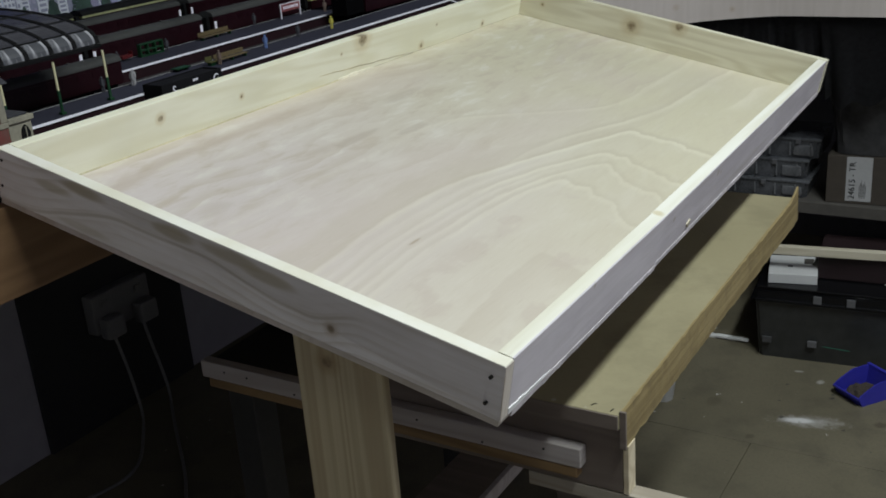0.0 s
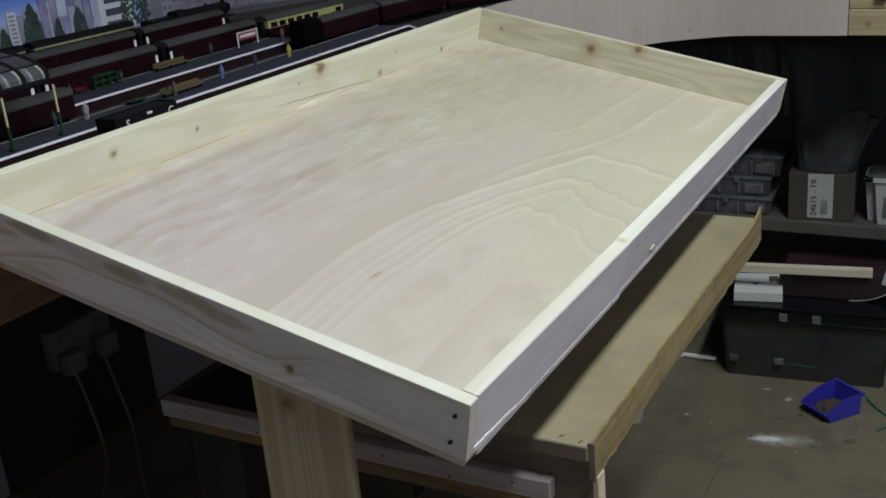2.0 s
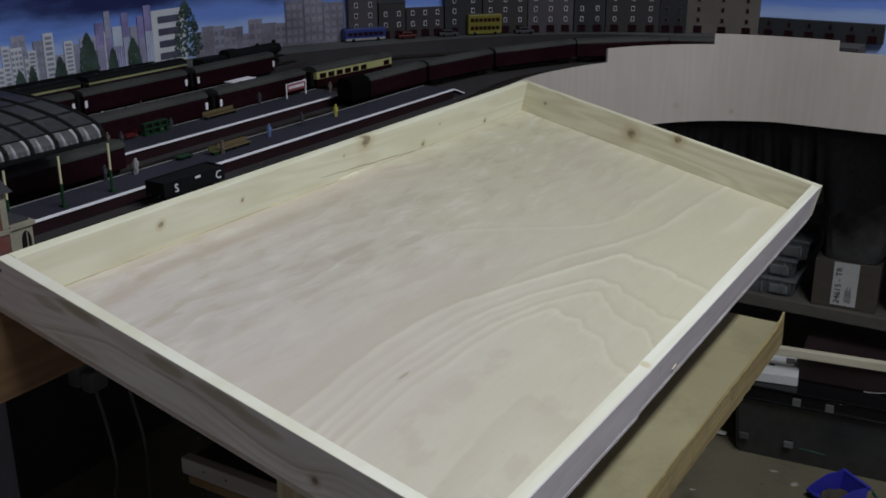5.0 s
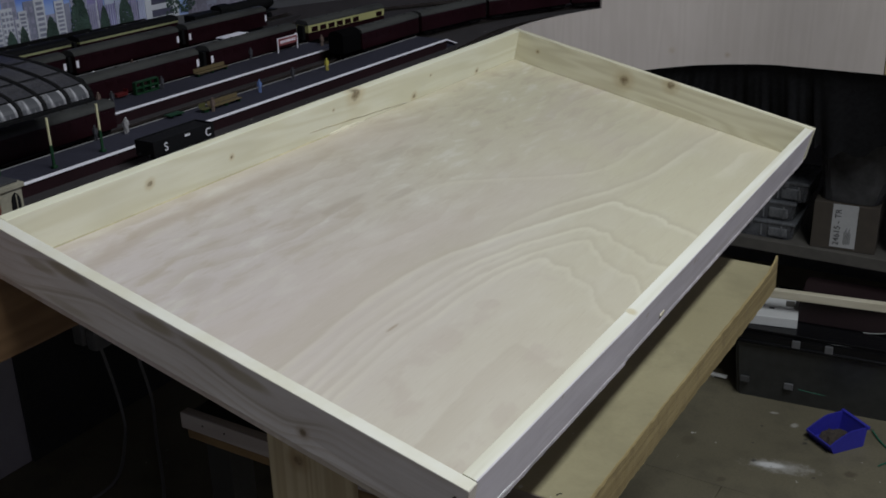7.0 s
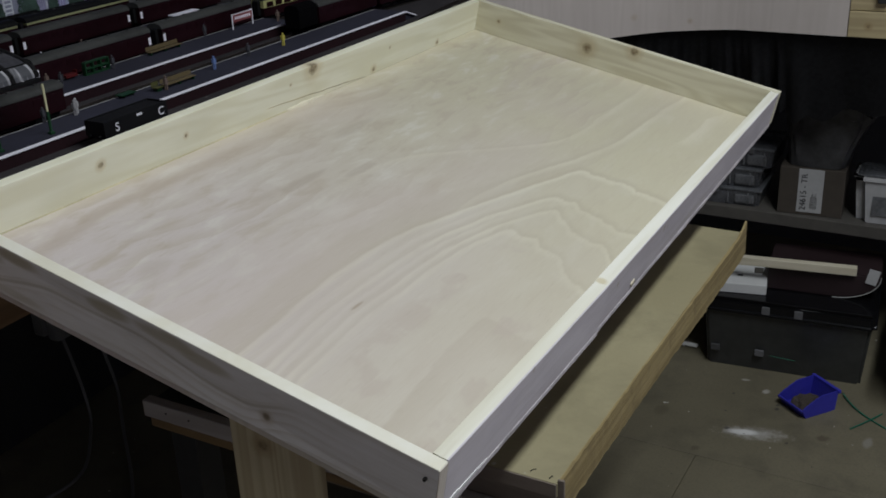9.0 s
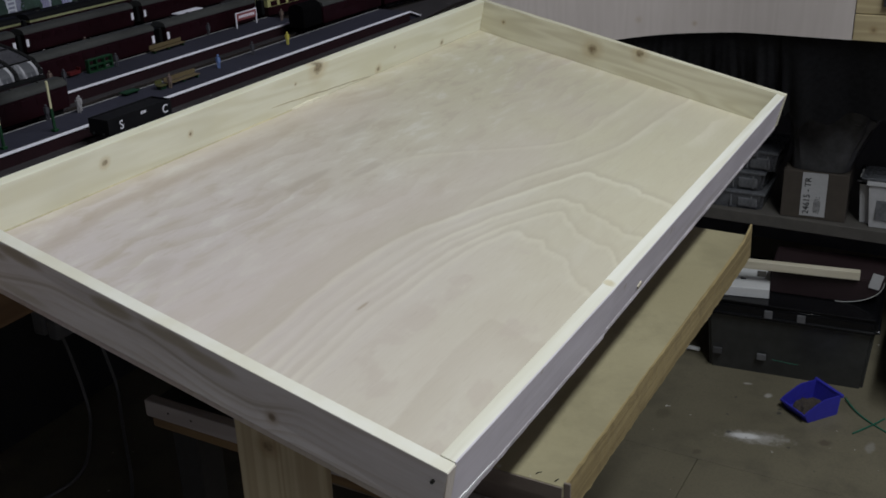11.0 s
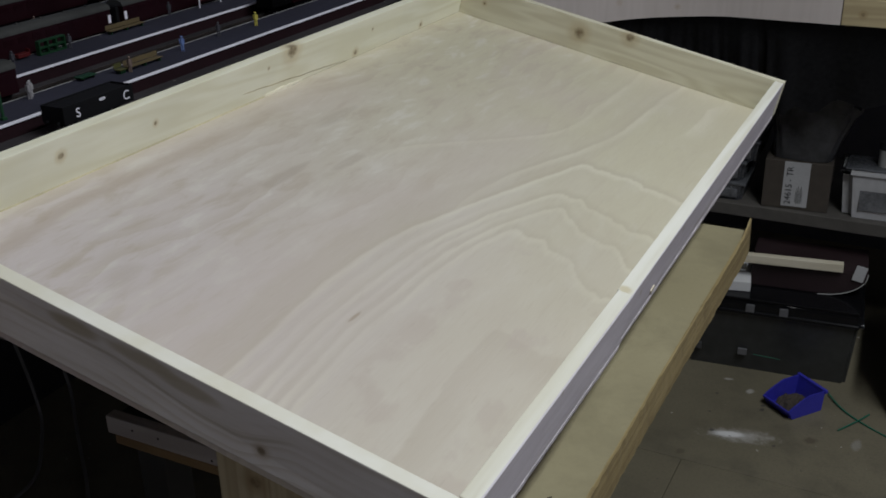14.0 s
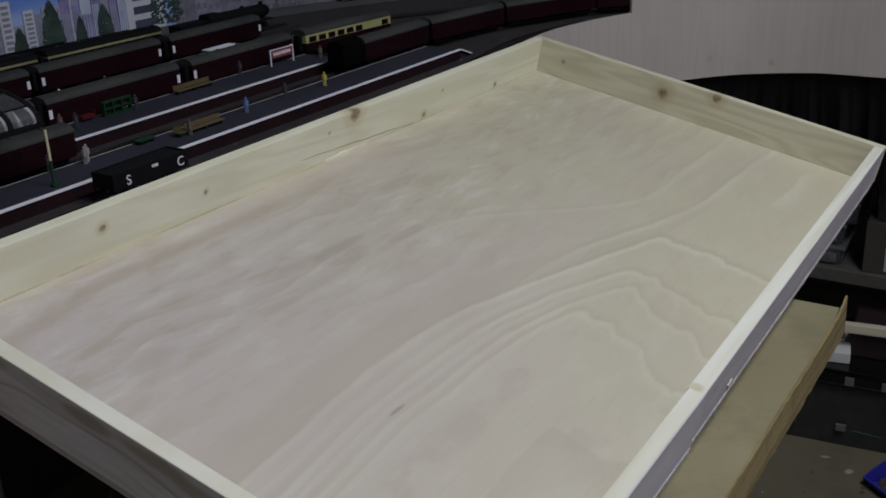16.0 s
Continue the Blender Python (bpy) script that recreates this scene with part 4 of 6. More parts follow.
def crate(m, w, d, h, label):
    c = thing("storage_crate", label, "storage box", m, "plastic crates on the floor")
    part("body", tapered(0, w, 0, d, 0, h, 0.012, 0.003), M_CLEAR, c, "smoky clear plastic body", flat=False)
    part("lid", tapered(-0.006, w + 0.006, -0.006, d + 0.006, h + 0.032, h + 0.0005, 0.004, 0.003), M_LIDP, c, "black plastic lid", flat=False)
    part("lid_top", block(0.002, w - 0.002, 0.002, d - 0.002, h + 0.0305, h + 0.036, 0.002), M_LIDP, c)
    for f in (0.375, 0.57):
        part("latch", block(w * f - 0.010, w * f + 0.010, -0.0115, -0.0065, h + 0.006, h + 0.027, 0.002), M_CLIP, c, "pale clip")
    for f, dim in ((0.355, M_CLIP), (0.08, M_DIMCLIP)):
        part("label_tag", block(w * f - 0.011, w * f + 0.011, -0.004, 0.004, 0.045, 0.061, 0.001), dim, c)
    part("green_tie", rod(bmesh.new(), (w * 0.42, -0.0008, 0.050), (w * 0.58, -0.0008, 0.046), 0.0008, sides=8), M_WIRE, c, "green tie showing through the side")
    part("contents", block(0.02, w - 0.02, 0.02, d - 0.02, 0.006, h * 0.55, 0.01), M_INK, c)
    return c


crate(pose(0.331, 1.796, 0, 0, 0, 6), 0.40, 0.30, 0.162, "smoky clear plastic crate with a black lid")
crate(pose(0.815, 1.725, 0, 0, 0, 4), 0.34, 0.30, 0.24, "tall smoky plastic crate with a black lid")
white_box = thing("white_box", "flat white carton lying on the crate", "carton", pose(0.354, 1.825, 0.1985, 0, 0, 12))
part("carton", block(0, 0.118, 0, 0.13, 0, 0.026, 0.002), M_PAPER, white_box)
part("printed_mark", block(0.045, 0.058, 0.05, 0.06, 0.0262, 0.0266), M_INK, white_box)
part("printed_picture", block(0.085, 0.108, 0.075, 0.11, 0.0262, 0.0266), M_GREYSHELF, white_box, "grey printed picture")
maroon = thing("maroon_folder", "dark maroon case with rounded corner on the crate", "case", pose(0.459, 1.893, 0.1985, 0, 0, 6))
bm = bmesh.new()
CURVE = [(0.160 + 0.108 * math.sin(math.radians(q)), 0.062 - 0.062 * math.cos(math.radians(q))) for q in range(0, 91, 10)]
prism(bm, [(0, 0), *CURVE, (0.2685, 0.0675), (0, 0.0675)], 0, 0.15)
bmesh.ops.bevel(bm, geom=bm.edges[:], offset=0.003, segments=2, affect="EDGES")
part("case", bm, M_MAROONC, maroon, flat=False)
RUN = [*CURVE, (0.2685, 0.066)]
bm = bmesh.new()
for (xa, za), (xb, zb) in zip(RUN, RUN[1:]):
    rod(bm, (xa, -0.0012, za), (xb, -0.0012, zb), 0.0011, sides=8)
part("edge_trim", bm, M_WHITEPL, maroon, "thin pale edge trim")
bm = block(0, 0.026, 0, 0.0012, 0, 0.040, 0.0004)
bm.transform(pose(0.232, -0.0052, 0.050, 0, 12, 0))
part("paper_tag", bm, M_LABEL, maroon, "pale paper tag")
stick = solid("wooden_stick", block(0, 0.405, 0, 0.020, 0, 0.021, 0.0015), M_STICK, "planed pale softwood stick on the case", "batten", m=pose(0.270, 1.84, 0.2662, 0, 0, 9))
for x0, x1, y0, y1 in ((0.18, 0.265, 1.862, 1.878), (0.215, 0.30, 1.856, 1.868)):
    z = 0.0 if x0 < 0.2 else 0.0065
    solid("offcut", block(x0, x1, y0, y1, z, z + 0.006, 0.0008), M_WHITE, "thin white painted offcut on the floor", "offcut", "white offcuts")

# ---- things on the shelf ----
carton = thing("cardboard_box", "brown cardboard box with a printed white label", "box", pose(0.447, 2.0, 0.3685, 0, 0, 4))
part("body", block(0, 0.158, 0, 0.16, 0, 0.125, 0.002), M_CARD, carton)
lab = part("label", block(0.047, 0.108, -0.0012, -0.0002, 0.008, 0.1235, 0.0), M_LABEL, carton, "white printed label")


def lettering(name, body, size, m, material, parent, depth=0.0003):
    c = bpy.data.curves.new(name, "FONT")
    c.body, c.size, c.extrude, c.align_x, c.align_y = body, size, depth, "CENTER", "CENTER"
    tmp = bpy.data.objects.new(name, c)
    data = bpy.data.meshes.new_from_object(tmp)
    bpy.data.objects.remove(tmp)
    data.materials.clear()
    data.materials.append(material)
    data.transform(m)
    ob = new(name, data)
    ob.parent = parent
    return ob


lettering("label_text", "24615 - TR", 0.0215, pose(0.062, -0.0017, 0.062, 90, -90, 0), M_INK, lab)
for k in range(7):
    part("label_line", block(0.079 + k * 0.0025, 0.0800 + k * 0.0025, -0.0016, -0.0012, 0.016 if k % 2 else 0.02, 0.05 + 0.006 * (k % 3)), M_INK, lab)
# an open black bag flaring out of the box
bm = bmesh.new()
bag_rows = []
for i in range(9):
    f = i / 8
    row = []
    for j in range(48):
        a = 2 * math.pi * j / 48
        c, q = math.cos(a), math.sin(a)
        sx = math.copysign(abs(c) ** 0.45, c)
        sy = math.copysign(abs(q) ** 0.45, q)
        crease = 0.0022 * math.sin(j * 2.3 + f * 4) + 0.0012 * math.sin(j * 5.1 - f * 9)
        x = 0.528 + 0.018 * f + sx * (0.072 + 0.040 * f ** 1.3 + crease * (0.4 + f))
        y = 2.082 + 0.012 * f + sy * (0.070 + 0.022 * f + crease * (0.4 + f))
        row.append(bm.verts.new((x, y, 0.4955 + 0.150 * f + (0.012 * math.sin(j * 0.7) + 0.003 * math.sin(j * 2.9)) * f)))
    bag_rows.append(row)
for a, b in zip(bag_rows, bag_rows[1:]):
    for j in range(48):
        bm.faces.new((a[j], a[(j + 1) % 48], b[(j + 1) % 48], b[j]))
inside = [bm.verts.new((p.co.x * 0.96 + 0.021, p.co.y * 0.97 + 0.062, 0.622 + 0.012 * noise.noise(p.co * 25))) for p in bag_rows[-1]]
for j in range(48):
    bm.faces.new((bag_rows[-1][j], bag_rows[-1][(j + 1) % 48], inside[(j + 1) % 48], inside[j]))
bm.faces.new(inside)
bm.faces.new(list(reversed(bag_rows[0])))
bmesh.ops.recalc_face_normals(bm, faces=bm.faces[:])
solid("black_bag", bm, plain("dusty_black_polythene", (0.052, 0.052, 0.055), 0.4, 0.6, 18, 0.3), "crumpled dusty black bag standing in the box", "bag", flat=False)
M_CLEARLID = plain("clear_lid", (0.10, 0.104, 0.112), 0.2, 0.6, 50)
for z, k, right, high in ((0.3685, 0, 0.402, 0.040), (0.4190, 1, 0.398, 0.044), (0.4735, 2, 0.424, 0.046)):
    org = thing("parts_organiser", "clear plastic parts organiser with small compartments", "organiser", pose(right - 0.235, 2.0 + 0.008 * k, z, 0, 0, 2 - k), "stack of organisers")
    part("case", tapered(0, 0.235, 0, 0.17, 0, high, 0.006, 0.002), M_CLEARER, org, flat=False)
    part("contents", block(0.012, 0.222, 0.010, 0.16, 0.003, high * 0.7, 0.004), M_INK, org)
    part("lid", block(-0.003, 0.238, -0.003, 0.173, high + 0.0004, high + 0.0095, 0.004), M_CLEARLID, org)
    for q in range(4):
        x = 0.044 + q * 0.052 + 0.005 * ((q * 3 + k) % 3)
        part("divider", block(x, x + 0.004, -0.0005, 0.006, 0.006, high - 0.003, 0.001), M_DIVIDER, org, "pale divider showing through")
    part("compartment", block(0.168, 0.218, -0.0005, 0.006, 0.007, high * 0.8, 0.004), M_DIVIDER, org)
    # pale chip put on the case as a glint
    part("glint_chip", block(0.115 + 0.03 * k, 0.127 + 0.03 * k, -0.007, -0.003, high - 0.006, high + 0.006, 0.001), M_CLIP, org, "pale chip standing for a glint")
M_TUB = plain("milky_tub_plastic", (0.46, 0.46, 0.465), 0.35, 0.15, 20)
tub = thing("plastic_tub", "white translucent food tub with a lid", "tub", pose(0.628, 2.0, 0.3685, 0, 0, 3))
part("body", tapered(0, 0.15, 0, 0.11, 0, 0.112, 0.010, 0.002, 0.024), M_TUB, tub, flat=False)
part("rim", tapered(-0.004, 0.154, -0.004, 0.114, 0.1122, 0.1235, -0.001, 0.004, 0.024), M_TUB, tub, flat=False)
part("lid", block(0.004, 0.146, 0.004, 0.106, 0.1172, 0.1275, 0.004), M_CLEARLID, tub, "clear lid")
part("dark_patch", block(0.045, 0.135, 0.0035, 0.007, 0.022, 0.088, 0.001), M_DIVIDER, tub)

# ---- on the floor ----
bin_ = thing("parts_bin", "blue plastic parts bin holding swept dust", "parts bin", pose(0.553, 1.678, 0, 0, 0, -38))
bm = bmesh.new()
w, d, hb, hf = 0.086, 0.106, 0.052, 0.024
t = 0.003
prof = [(0.012, 0), (d - 0.006, 0), (d, hb), (d - 0.048, hb), (d - 0.056, hb - 0.002), (0.018, hf + 0.012), (0.006, hf + 0.005), (0.0, hf)]
for x0, x1 in ((0, t), (w - t, w)):
    prism(bm, prof, x0, x1, "x")
box(bm, t, w - t, 0.012, d - 0.006, 0.0, t)
prism(bm, [(d - 0.006 - t, 0), (d - 0.006, 0), (d, hb), (d - t, hb)], t, w - t, "x")
prism(bm, [(0.012, 0), (0.012 + t, 0), (t, hf), (0, hf)], t, w - t, "x")
bmesh.ops.bevel(bm, geom=bm.edges[:], offset=0.0009, segments=2, affect="EDGES")
part("bin_shell", bm, M_BLUE, bin_)
part("rim", block(-0.004, w + 0.004, d - 0.004, d + 0.004, hb - 0.006, hb + 0.002, 0.0015), M_BLUE, bin_)
part("front_lip", block(0.0005, w - 0.0005, -0.0022, 0.001, hf - 0.005, hf + 0.001, 0.0012), M_BLUE, bin_)
bm = bmesh.new()
bmesh.ops.create_icosphere(bm, subdivisions=4, radius=1, matrix=Matrix.Translation((w / 2, 0.058, 0.004)) @ Matrix.Diagonal((0.040, 0.044, 0.015, 1)))
for p in bm.verts:
    p.co.z += 0.006 * noise.noise(p.co * 110) + 0.003 * noise.noise(p.co * 320)
part("dust_heap", bm, M_SOIL, bin_, "grey brown sweepings")
solid("white_cup", rod(bmesh.new(), (0.193, 1.50, 0.0), (0.193, 1.50, 0.062), 0.024, 0.033, 28), M_WHITEPL, "plain white plastic cup on the floor", "cup", flat=False)
for pts in ([(0.688, 1.778, 0.006), (0.717, 1.727, 0.004), (0.768, 1.686, 0.002), (0.842, 1.643, 0.002), (0.93, 1.60, 0.002)], [(0.729, 1.632, 0.002), (0.768, 1.687, 0.006), (0.785, 1.728, 0.003)]):
    tagged(tube("green_wire", pts, 0.0018, M_WIRE), "thin green insulated wire on the floor", "wire", "loose green wires")
pot = thing("paint_pot", "small white pot with a black lid on the tub", "pot", pose(0.722, 2.05, 0.4965))
part("pot_body", rod(bmesh.new(), (0, 0, 0), (0, 0, 0.042), 0.021, 0.023, 24), M_WHITEPL, pot, flat=False)
part("pot_lid", rod(bmesh.new(), (0, 0, 0.0422), (0, 0, 0.060), 0.0235, 0.0235, 24), M_INK, pot, "black lid", flat=False)

# ---- the model railway: surfaces ----
M_TAR = plain("platform_tarmac", (0.027, 0.027, 0.043), 0.9, 0.25, 30, 0.2, Specular_IOR_Level=0.3)
M_FACE = plain("platform_brick_face", (0.019, 0.0075, 0.010), 0.9, 0.3, 60, 0.2, Specular_IOR_Level=0.15)
M_LINE = plain("white_edge_paint", (0.87, 0.85, 0.93), 0.6, 0.12, 90)
M_PALELINE = plain("pale_coping", (0.34, 0.34, 0.33), 0.7, 0.2, 90)
M_SLEEPER = plain("dark_sleepers", (0.030, 0.025, 0.022), 0.9, 0.3, 90, Specular_IOR_Level=0.2)
M_RAILM = plain("dull_rail", (0.075, 0.062, 0.058), 0.45, 0.3, 90, metal=0.7)
M_MAROON = plain("maroon_coach_paint", (0.0150, 0.0034, 0.0056), 0.35, 0.35, 60, Specular_IOR_Level=0.3)
M_CREAM = plain("cream_coach_paint", (0.42, 0.41, 0.18), 0.4, 0.1, 60)
M_DIMCREAM = plain("dim_cream_paint", (0.30, 0.31, 0.16), 0.5, 0.35, 40)
M_ROOF = plain("grey_coach_roof", (0.044, 0.045, 0.043), 0.7, 0.3, 50, Specular_IOR_Level=0.3)
M_GLASS = plain("dark_coach_glass", (0.0145, 0.0034, 0.0056), 0.3, 0.1, 30, Specular_IOR_Level=0.3)
M_UNDER = plain("black_underframe", (0.006, 0.006, 0.0065), 0.7, 0.2, 60, Specular_IOR_Level=0.15)
M_SOOT = plain("soot_black", (0.0050, 0.0050, 0.0062), 0.7, 0.3, 60, Specular_IOR_Level=0.2)
M_GREEN = plain("green_paint", (0.006, 0.042, 0.015), 0.45, 0.2, 60)
M_CREAMP = plain("cream_paint", (0.62, 0.58, 0.36), 0.5, 0.1, 60)
M_SEAT = plain("tan_seat_wood", (0.118, 0.088, 0.042), 0.6, 0.2, 90)
M_RED = plain("faded_red_board", (0.24, 0.07, 0.075), 0.5, 0.15, 60)
M_SLATE = plain("slate_roof", (0.030, 0.031, 0.037), 0.8, 0.25, 90, 0.4)
M_STONE = plain("sandstone", (0.25, 0.235, 0.18), 0.85, 0.25, 90, 0.3)
M_BLUEV = plain("blue_bus_paint", (0.02, 0.035, 0.17), 0.35, 0.1, 60)
M_YELLOW = plain("yellow_bus_paint", (0.16, 0.14, 0.02), 0.35, 0.1, 60)
M_REDV = plain("red_car_paint", (0.085, 0.010, 0.011), 0.35, 0.1, 60)


def brickwork(name):
    n = Net(name)
    t = n.t.nodes.new("ShaderNodeTexBrick")
    n.put(t.inputs["Vector"], n.mapping(n.coord(), rot=(math.radians(90), 0, math.radians(90))))
    t.inputs["Scale"].default_value = 260.0
    t.inputs["Mortar Size"].default_value = 0.03
    n.put(t.inputs["Color1"], (0.36, 0.050, 0.030))
    n.put(t.inputs["Color2"], (0.27, 0.032, 0.023))
    n.put(t.inputs["Mortar"], (0.13, 0.055, 0.045))
    col = n.mix(n.ramp(n.noise(n.coord(), 60.0, 3), 0.35, 0.7, 0.0, 0.5), t.outputs["Color"], (0.15, 0.019, 0.016))
    return n.done(col, 0.85)


M_BRICK = brickwork("red_model_brick")


def frosted(name):
    """Clear roof glazing with streaks of dried white."""
    n = Net(name)
    v = n.coord()
    s = n.noise(n.mapping(v, scale=(24, 150, 24)), 1.0, 3)
    col = n.mix(n.ramp(s, 0.48, 0.72), (0.075, 0.077, 0.085), (0.38, 0.38, 0.40))
    return n.done(col, 0.25)


M_PANE = plain("grey_roof_glazing", (0.044, 0.044, 0.051), 0.22, 0.55, 90)
M_FROST = frosted("streaked_roof_glazing")


# ---- platforms and track ----
def platform(x0, x1, y0, y1, label):
    p = thing("station_platform", label, "platform", group="station platforms")
    part("slab", block(x0 + 0.002, x1 - 0.002, y0, y1, BOARD - 0.0005, P - 0.0006, 0.0005), M_FACE, p, "dark maroon brick platform walls")
    part("tarmac", block(x0 + 0.003, x1 - 0.0045, y0, y1, P - 0.0006, P + 0.0002), M_TAR, p, "dark grey tarmac")
    part("white_edge", block(x1 - 0.0045, x1, y0, y1, P - 0.0022, P + 0.0004, 0.0002), M_LINE, p, "white painted edge")
    part("coping", block(x0, x0 + 0.003, y0, y1, P - 0.0022, P + 0.0003, 0.0002), M_PALELINE, p, "pale coping line")
    ramp = bmesh.new()
    prism(ramp, [(y1, BOARD - 0.0005), (y1 + 0.05, BOARD - 0.0005), (y1, P - 0.0006)], x0 + 0.006, x1 - 0.006, "x")
    part("end_ramp", ramp, M_TAR, p)
    edge = bmesh.new()
    prism(edge, [(y1 + 0.0003, P - 0.0022), (y1 + 0.0003, P + 0.0004), (y1 + 0.040, BOARD + 0.005), (y1 + 0.040, BOARD + 0.003)], x1 - 0.0045, x1, "x")
    part("ramp_edge", edge, M_LINE, p, "white painted edge")
    return p


platform(-0.232, -0.154, -0.5, 1.205, "long narrow grey model platform with a white edge")
platform(-0.405, -0.3220, 0.335, 1.06, "middle grey model platform with benches and signs")
platform(-0.60, -0.476, 0.2, 1.10, "far grey model platform between the coaches")


HIGH = 0.011
part("raised_bed", block(-0.775, -0.664, -0.2, 1.42, BOARD - 0.0005, BOARD + HIGH, 0.001), M_GROUND, layout, "raised dark trackbed")


def track(points, label, up=0.0):
    path = smooth_path(points, 14)
    t = thing("railway_track", label, "track", group="model tracks")
    for side in (-1, 1):
        off = []
        for i, p in enumerate(path):
            d = (path[min(i + 1, len(path) - 1)] - path[max(i - 1, 0)]).normalized()
            off.append(p + Vector((-d.y, d.x)) * side * 0.00825)
        part("rail", ribbon(bmesh.new(), off, 0.001, BOARD + 0.0035 + up, RAIL + up), M_RAILM, t)
    bm = bmesh.new()
    run = 0.0
    for a, b in zip(path, path[1:]):
        seg = (b - a).length
        while run < seg:
            c = a.lerp(b, run / seg)
            m = Matrix.Translation((c.x, c.y, BOARD + 0.0017 + up)) @ Matrix.Rotation(math.atan2(b.y - a.y, b.x - a.x), 4, "Z") @ Matrix.Diagonal((0.0034, 0.031, 0.0034, 1))
            bmesh.ops.create_cube(bm, size=1.0, matrix=m)
            run += 0.0085
        run -= seg
    tagged(part("trackbed", bm, M_SLEEPER, t), kind="stuff")
    return t


track([(-0.106, 0.13), (-0.106, 0.6), (-0.106, 1.1), (-0.135, 1.4), (-0.09, 1.62), (0.03, 1.80), (0.25, 1.90), (0.6, 1.92)], "dark model track beside the near platform")
track([(-0.276, -0.2), (-0.276, 0.6), (-0.276, 1.2), (-0.245, 1.48), (-0.15, 1.715), (-0.01, 1.87), (0.2, 1.975), (0.6, 2.0)], "dark model track between two platforms")
track([(-0.436, 0.0), (-0.436, 0.6), (-0.43, 1.0), (-0.40, 1.3), (-0.33, 1.55), (-0.2, 1.8), (0.0, 1.97), (0.6, 2.06)], "dark model track behind the middle platform")
track([(-0.638, 0.0), (-0.638, 0.6), (-0.636, 1.0), (-0.60, 1.4), (-0.48, 1.65), (-0.3, 1.85), (0.0, 2.04)], "dark model track beside the far platform")
track([(-0.692, 0.0), (-0.692, 0.6), (-0.692, 1.0), (-0.692, 1.4)], "dark model track near the backscene", HIGH)
track([(-0.744, 0.0), (-0.744, 0.6), (-0.744, 1.0), (-0.744, 1.4)], "outermost dark model track", HIGH)


# ---- rolling stock ----
def arch_section(half, z0, eave, top, steps=8):
    pts = [(-half, z0), (half, z0), (half, eave)]
    for k in range(1, steps):
        a = math.pi * k / steps
        pts.append((half * math.cos(a), eave + (top - eave) * math.sin(a) ** 0.8))
    return pts + [(-half, eave)]


def bogie(parent, y, wheelbase=0.030, r=0.0062):
    b = part("bogie", block(-0.0125, 0.0125, y - wheelbase * 0.75, y + wheelbase * 0.75, 0.004, 0.009, 0.001), M_UNDER, parent)
    for dy in (-wheelbase / 2, wheelbase / 2):
        for x in (-0.0092, 0.0067):
            part("wheel", rod(bmesh.new(), (x, y + dy, r), (x + 0.0025, y + dy, r), r, sides=14), M_UNDER, b)


def coach(x, y0, y1, turn=0.0, cream=False, glazed=True, up=0.0, boards=(True, True), label="maroon model coach with a grey roof"):
    """Stands on the rails, its length along y, about its near end."""
    length = y1 - y0
    c = thing("model_coach", label, "model coach", pose(x, y0, RAIL + up, 0, 0, turn), "model coaches")
    h = 0.0172
    part("lower_body", block(-h, h, 0.003, length - 0.003, 0.0105, (0.027 if glazed else 0.0380) if cream else 0.0425, 0.0008), M_MAROON, c, "maroon sides")
    if cream:
        part("upper_body", block(-h, h, 0.003, length - 0.003, 0.0272 if glazed else 0.0382, 0.0425, 0.0006), M_CREAM if glazed else M_DIMCREAM, c, "cream upper panels")
    bm = bmesh.new()
    prism(bm, [(-h - 0.0006, 0.0427), *[(-(h + 0.0006) * math.cos(math.pi * k / 10), 0.0427 + 0.0102 * math.sin(math.pi * k / 10) ** 0.75) for k in range(1, 10)], (h + 0.0006, 0.0427)], 0.002, length - 0.002)
    part("roof", bm, M_ROOF if glazed else M_UNDER, c, "dark grey curved roof" if glazed else "black curved roof", flat=False)
    for k in range(5):
        y = length * (0.14 + 0.18 * k)
        part("roof_vent", block(-0.0022, 0.0022, y - 0.0025, y + 0.0025, 0.0515, 0.0545, 0.0006), M_ROOF, c)
    part("underframe", block(-0.011, 0.011, 0.01, length - 0.01, 0.0068, 0.0104, 0.0005), M_UNDER, c)
    for y in (0.035, length - 0.035):
        bogie(c, y)
    for y, s in ((0.003, -1), (length - 0.003, 1)):
        part("gangway", block(-0.0085, 0.0085, min(y, y + s * 0.008), max(y, y + s * 0.008), 0.012, 0.042, 0.002), M_UNDER, c, "black gangway bellows")
    pane = None
    for k in range(9 if glazed else 0):
        y = length * (0.085 + 0.1037 * k)
        if cream and k in (6, 7):
            continue
        if pane is None:
            pane = mesh("window", block(h, h + 0.0006, -0.0095, 0.0095, 0.0285, 0.0385, 0.0002), M_GLASS)
        w = part("window", pane, M_GLASS, c)
        w.location = (0, y, 0)
    for on, y in zip(boards, (0.007, length - 0.007)):
        if on:
            part("end_board", block(h + 0.0002, h + 0.0012, y - 0.003, y + 0.003, 0.021, 0.034, 0.0002), M_LINE, c, "small white end board")
    return c


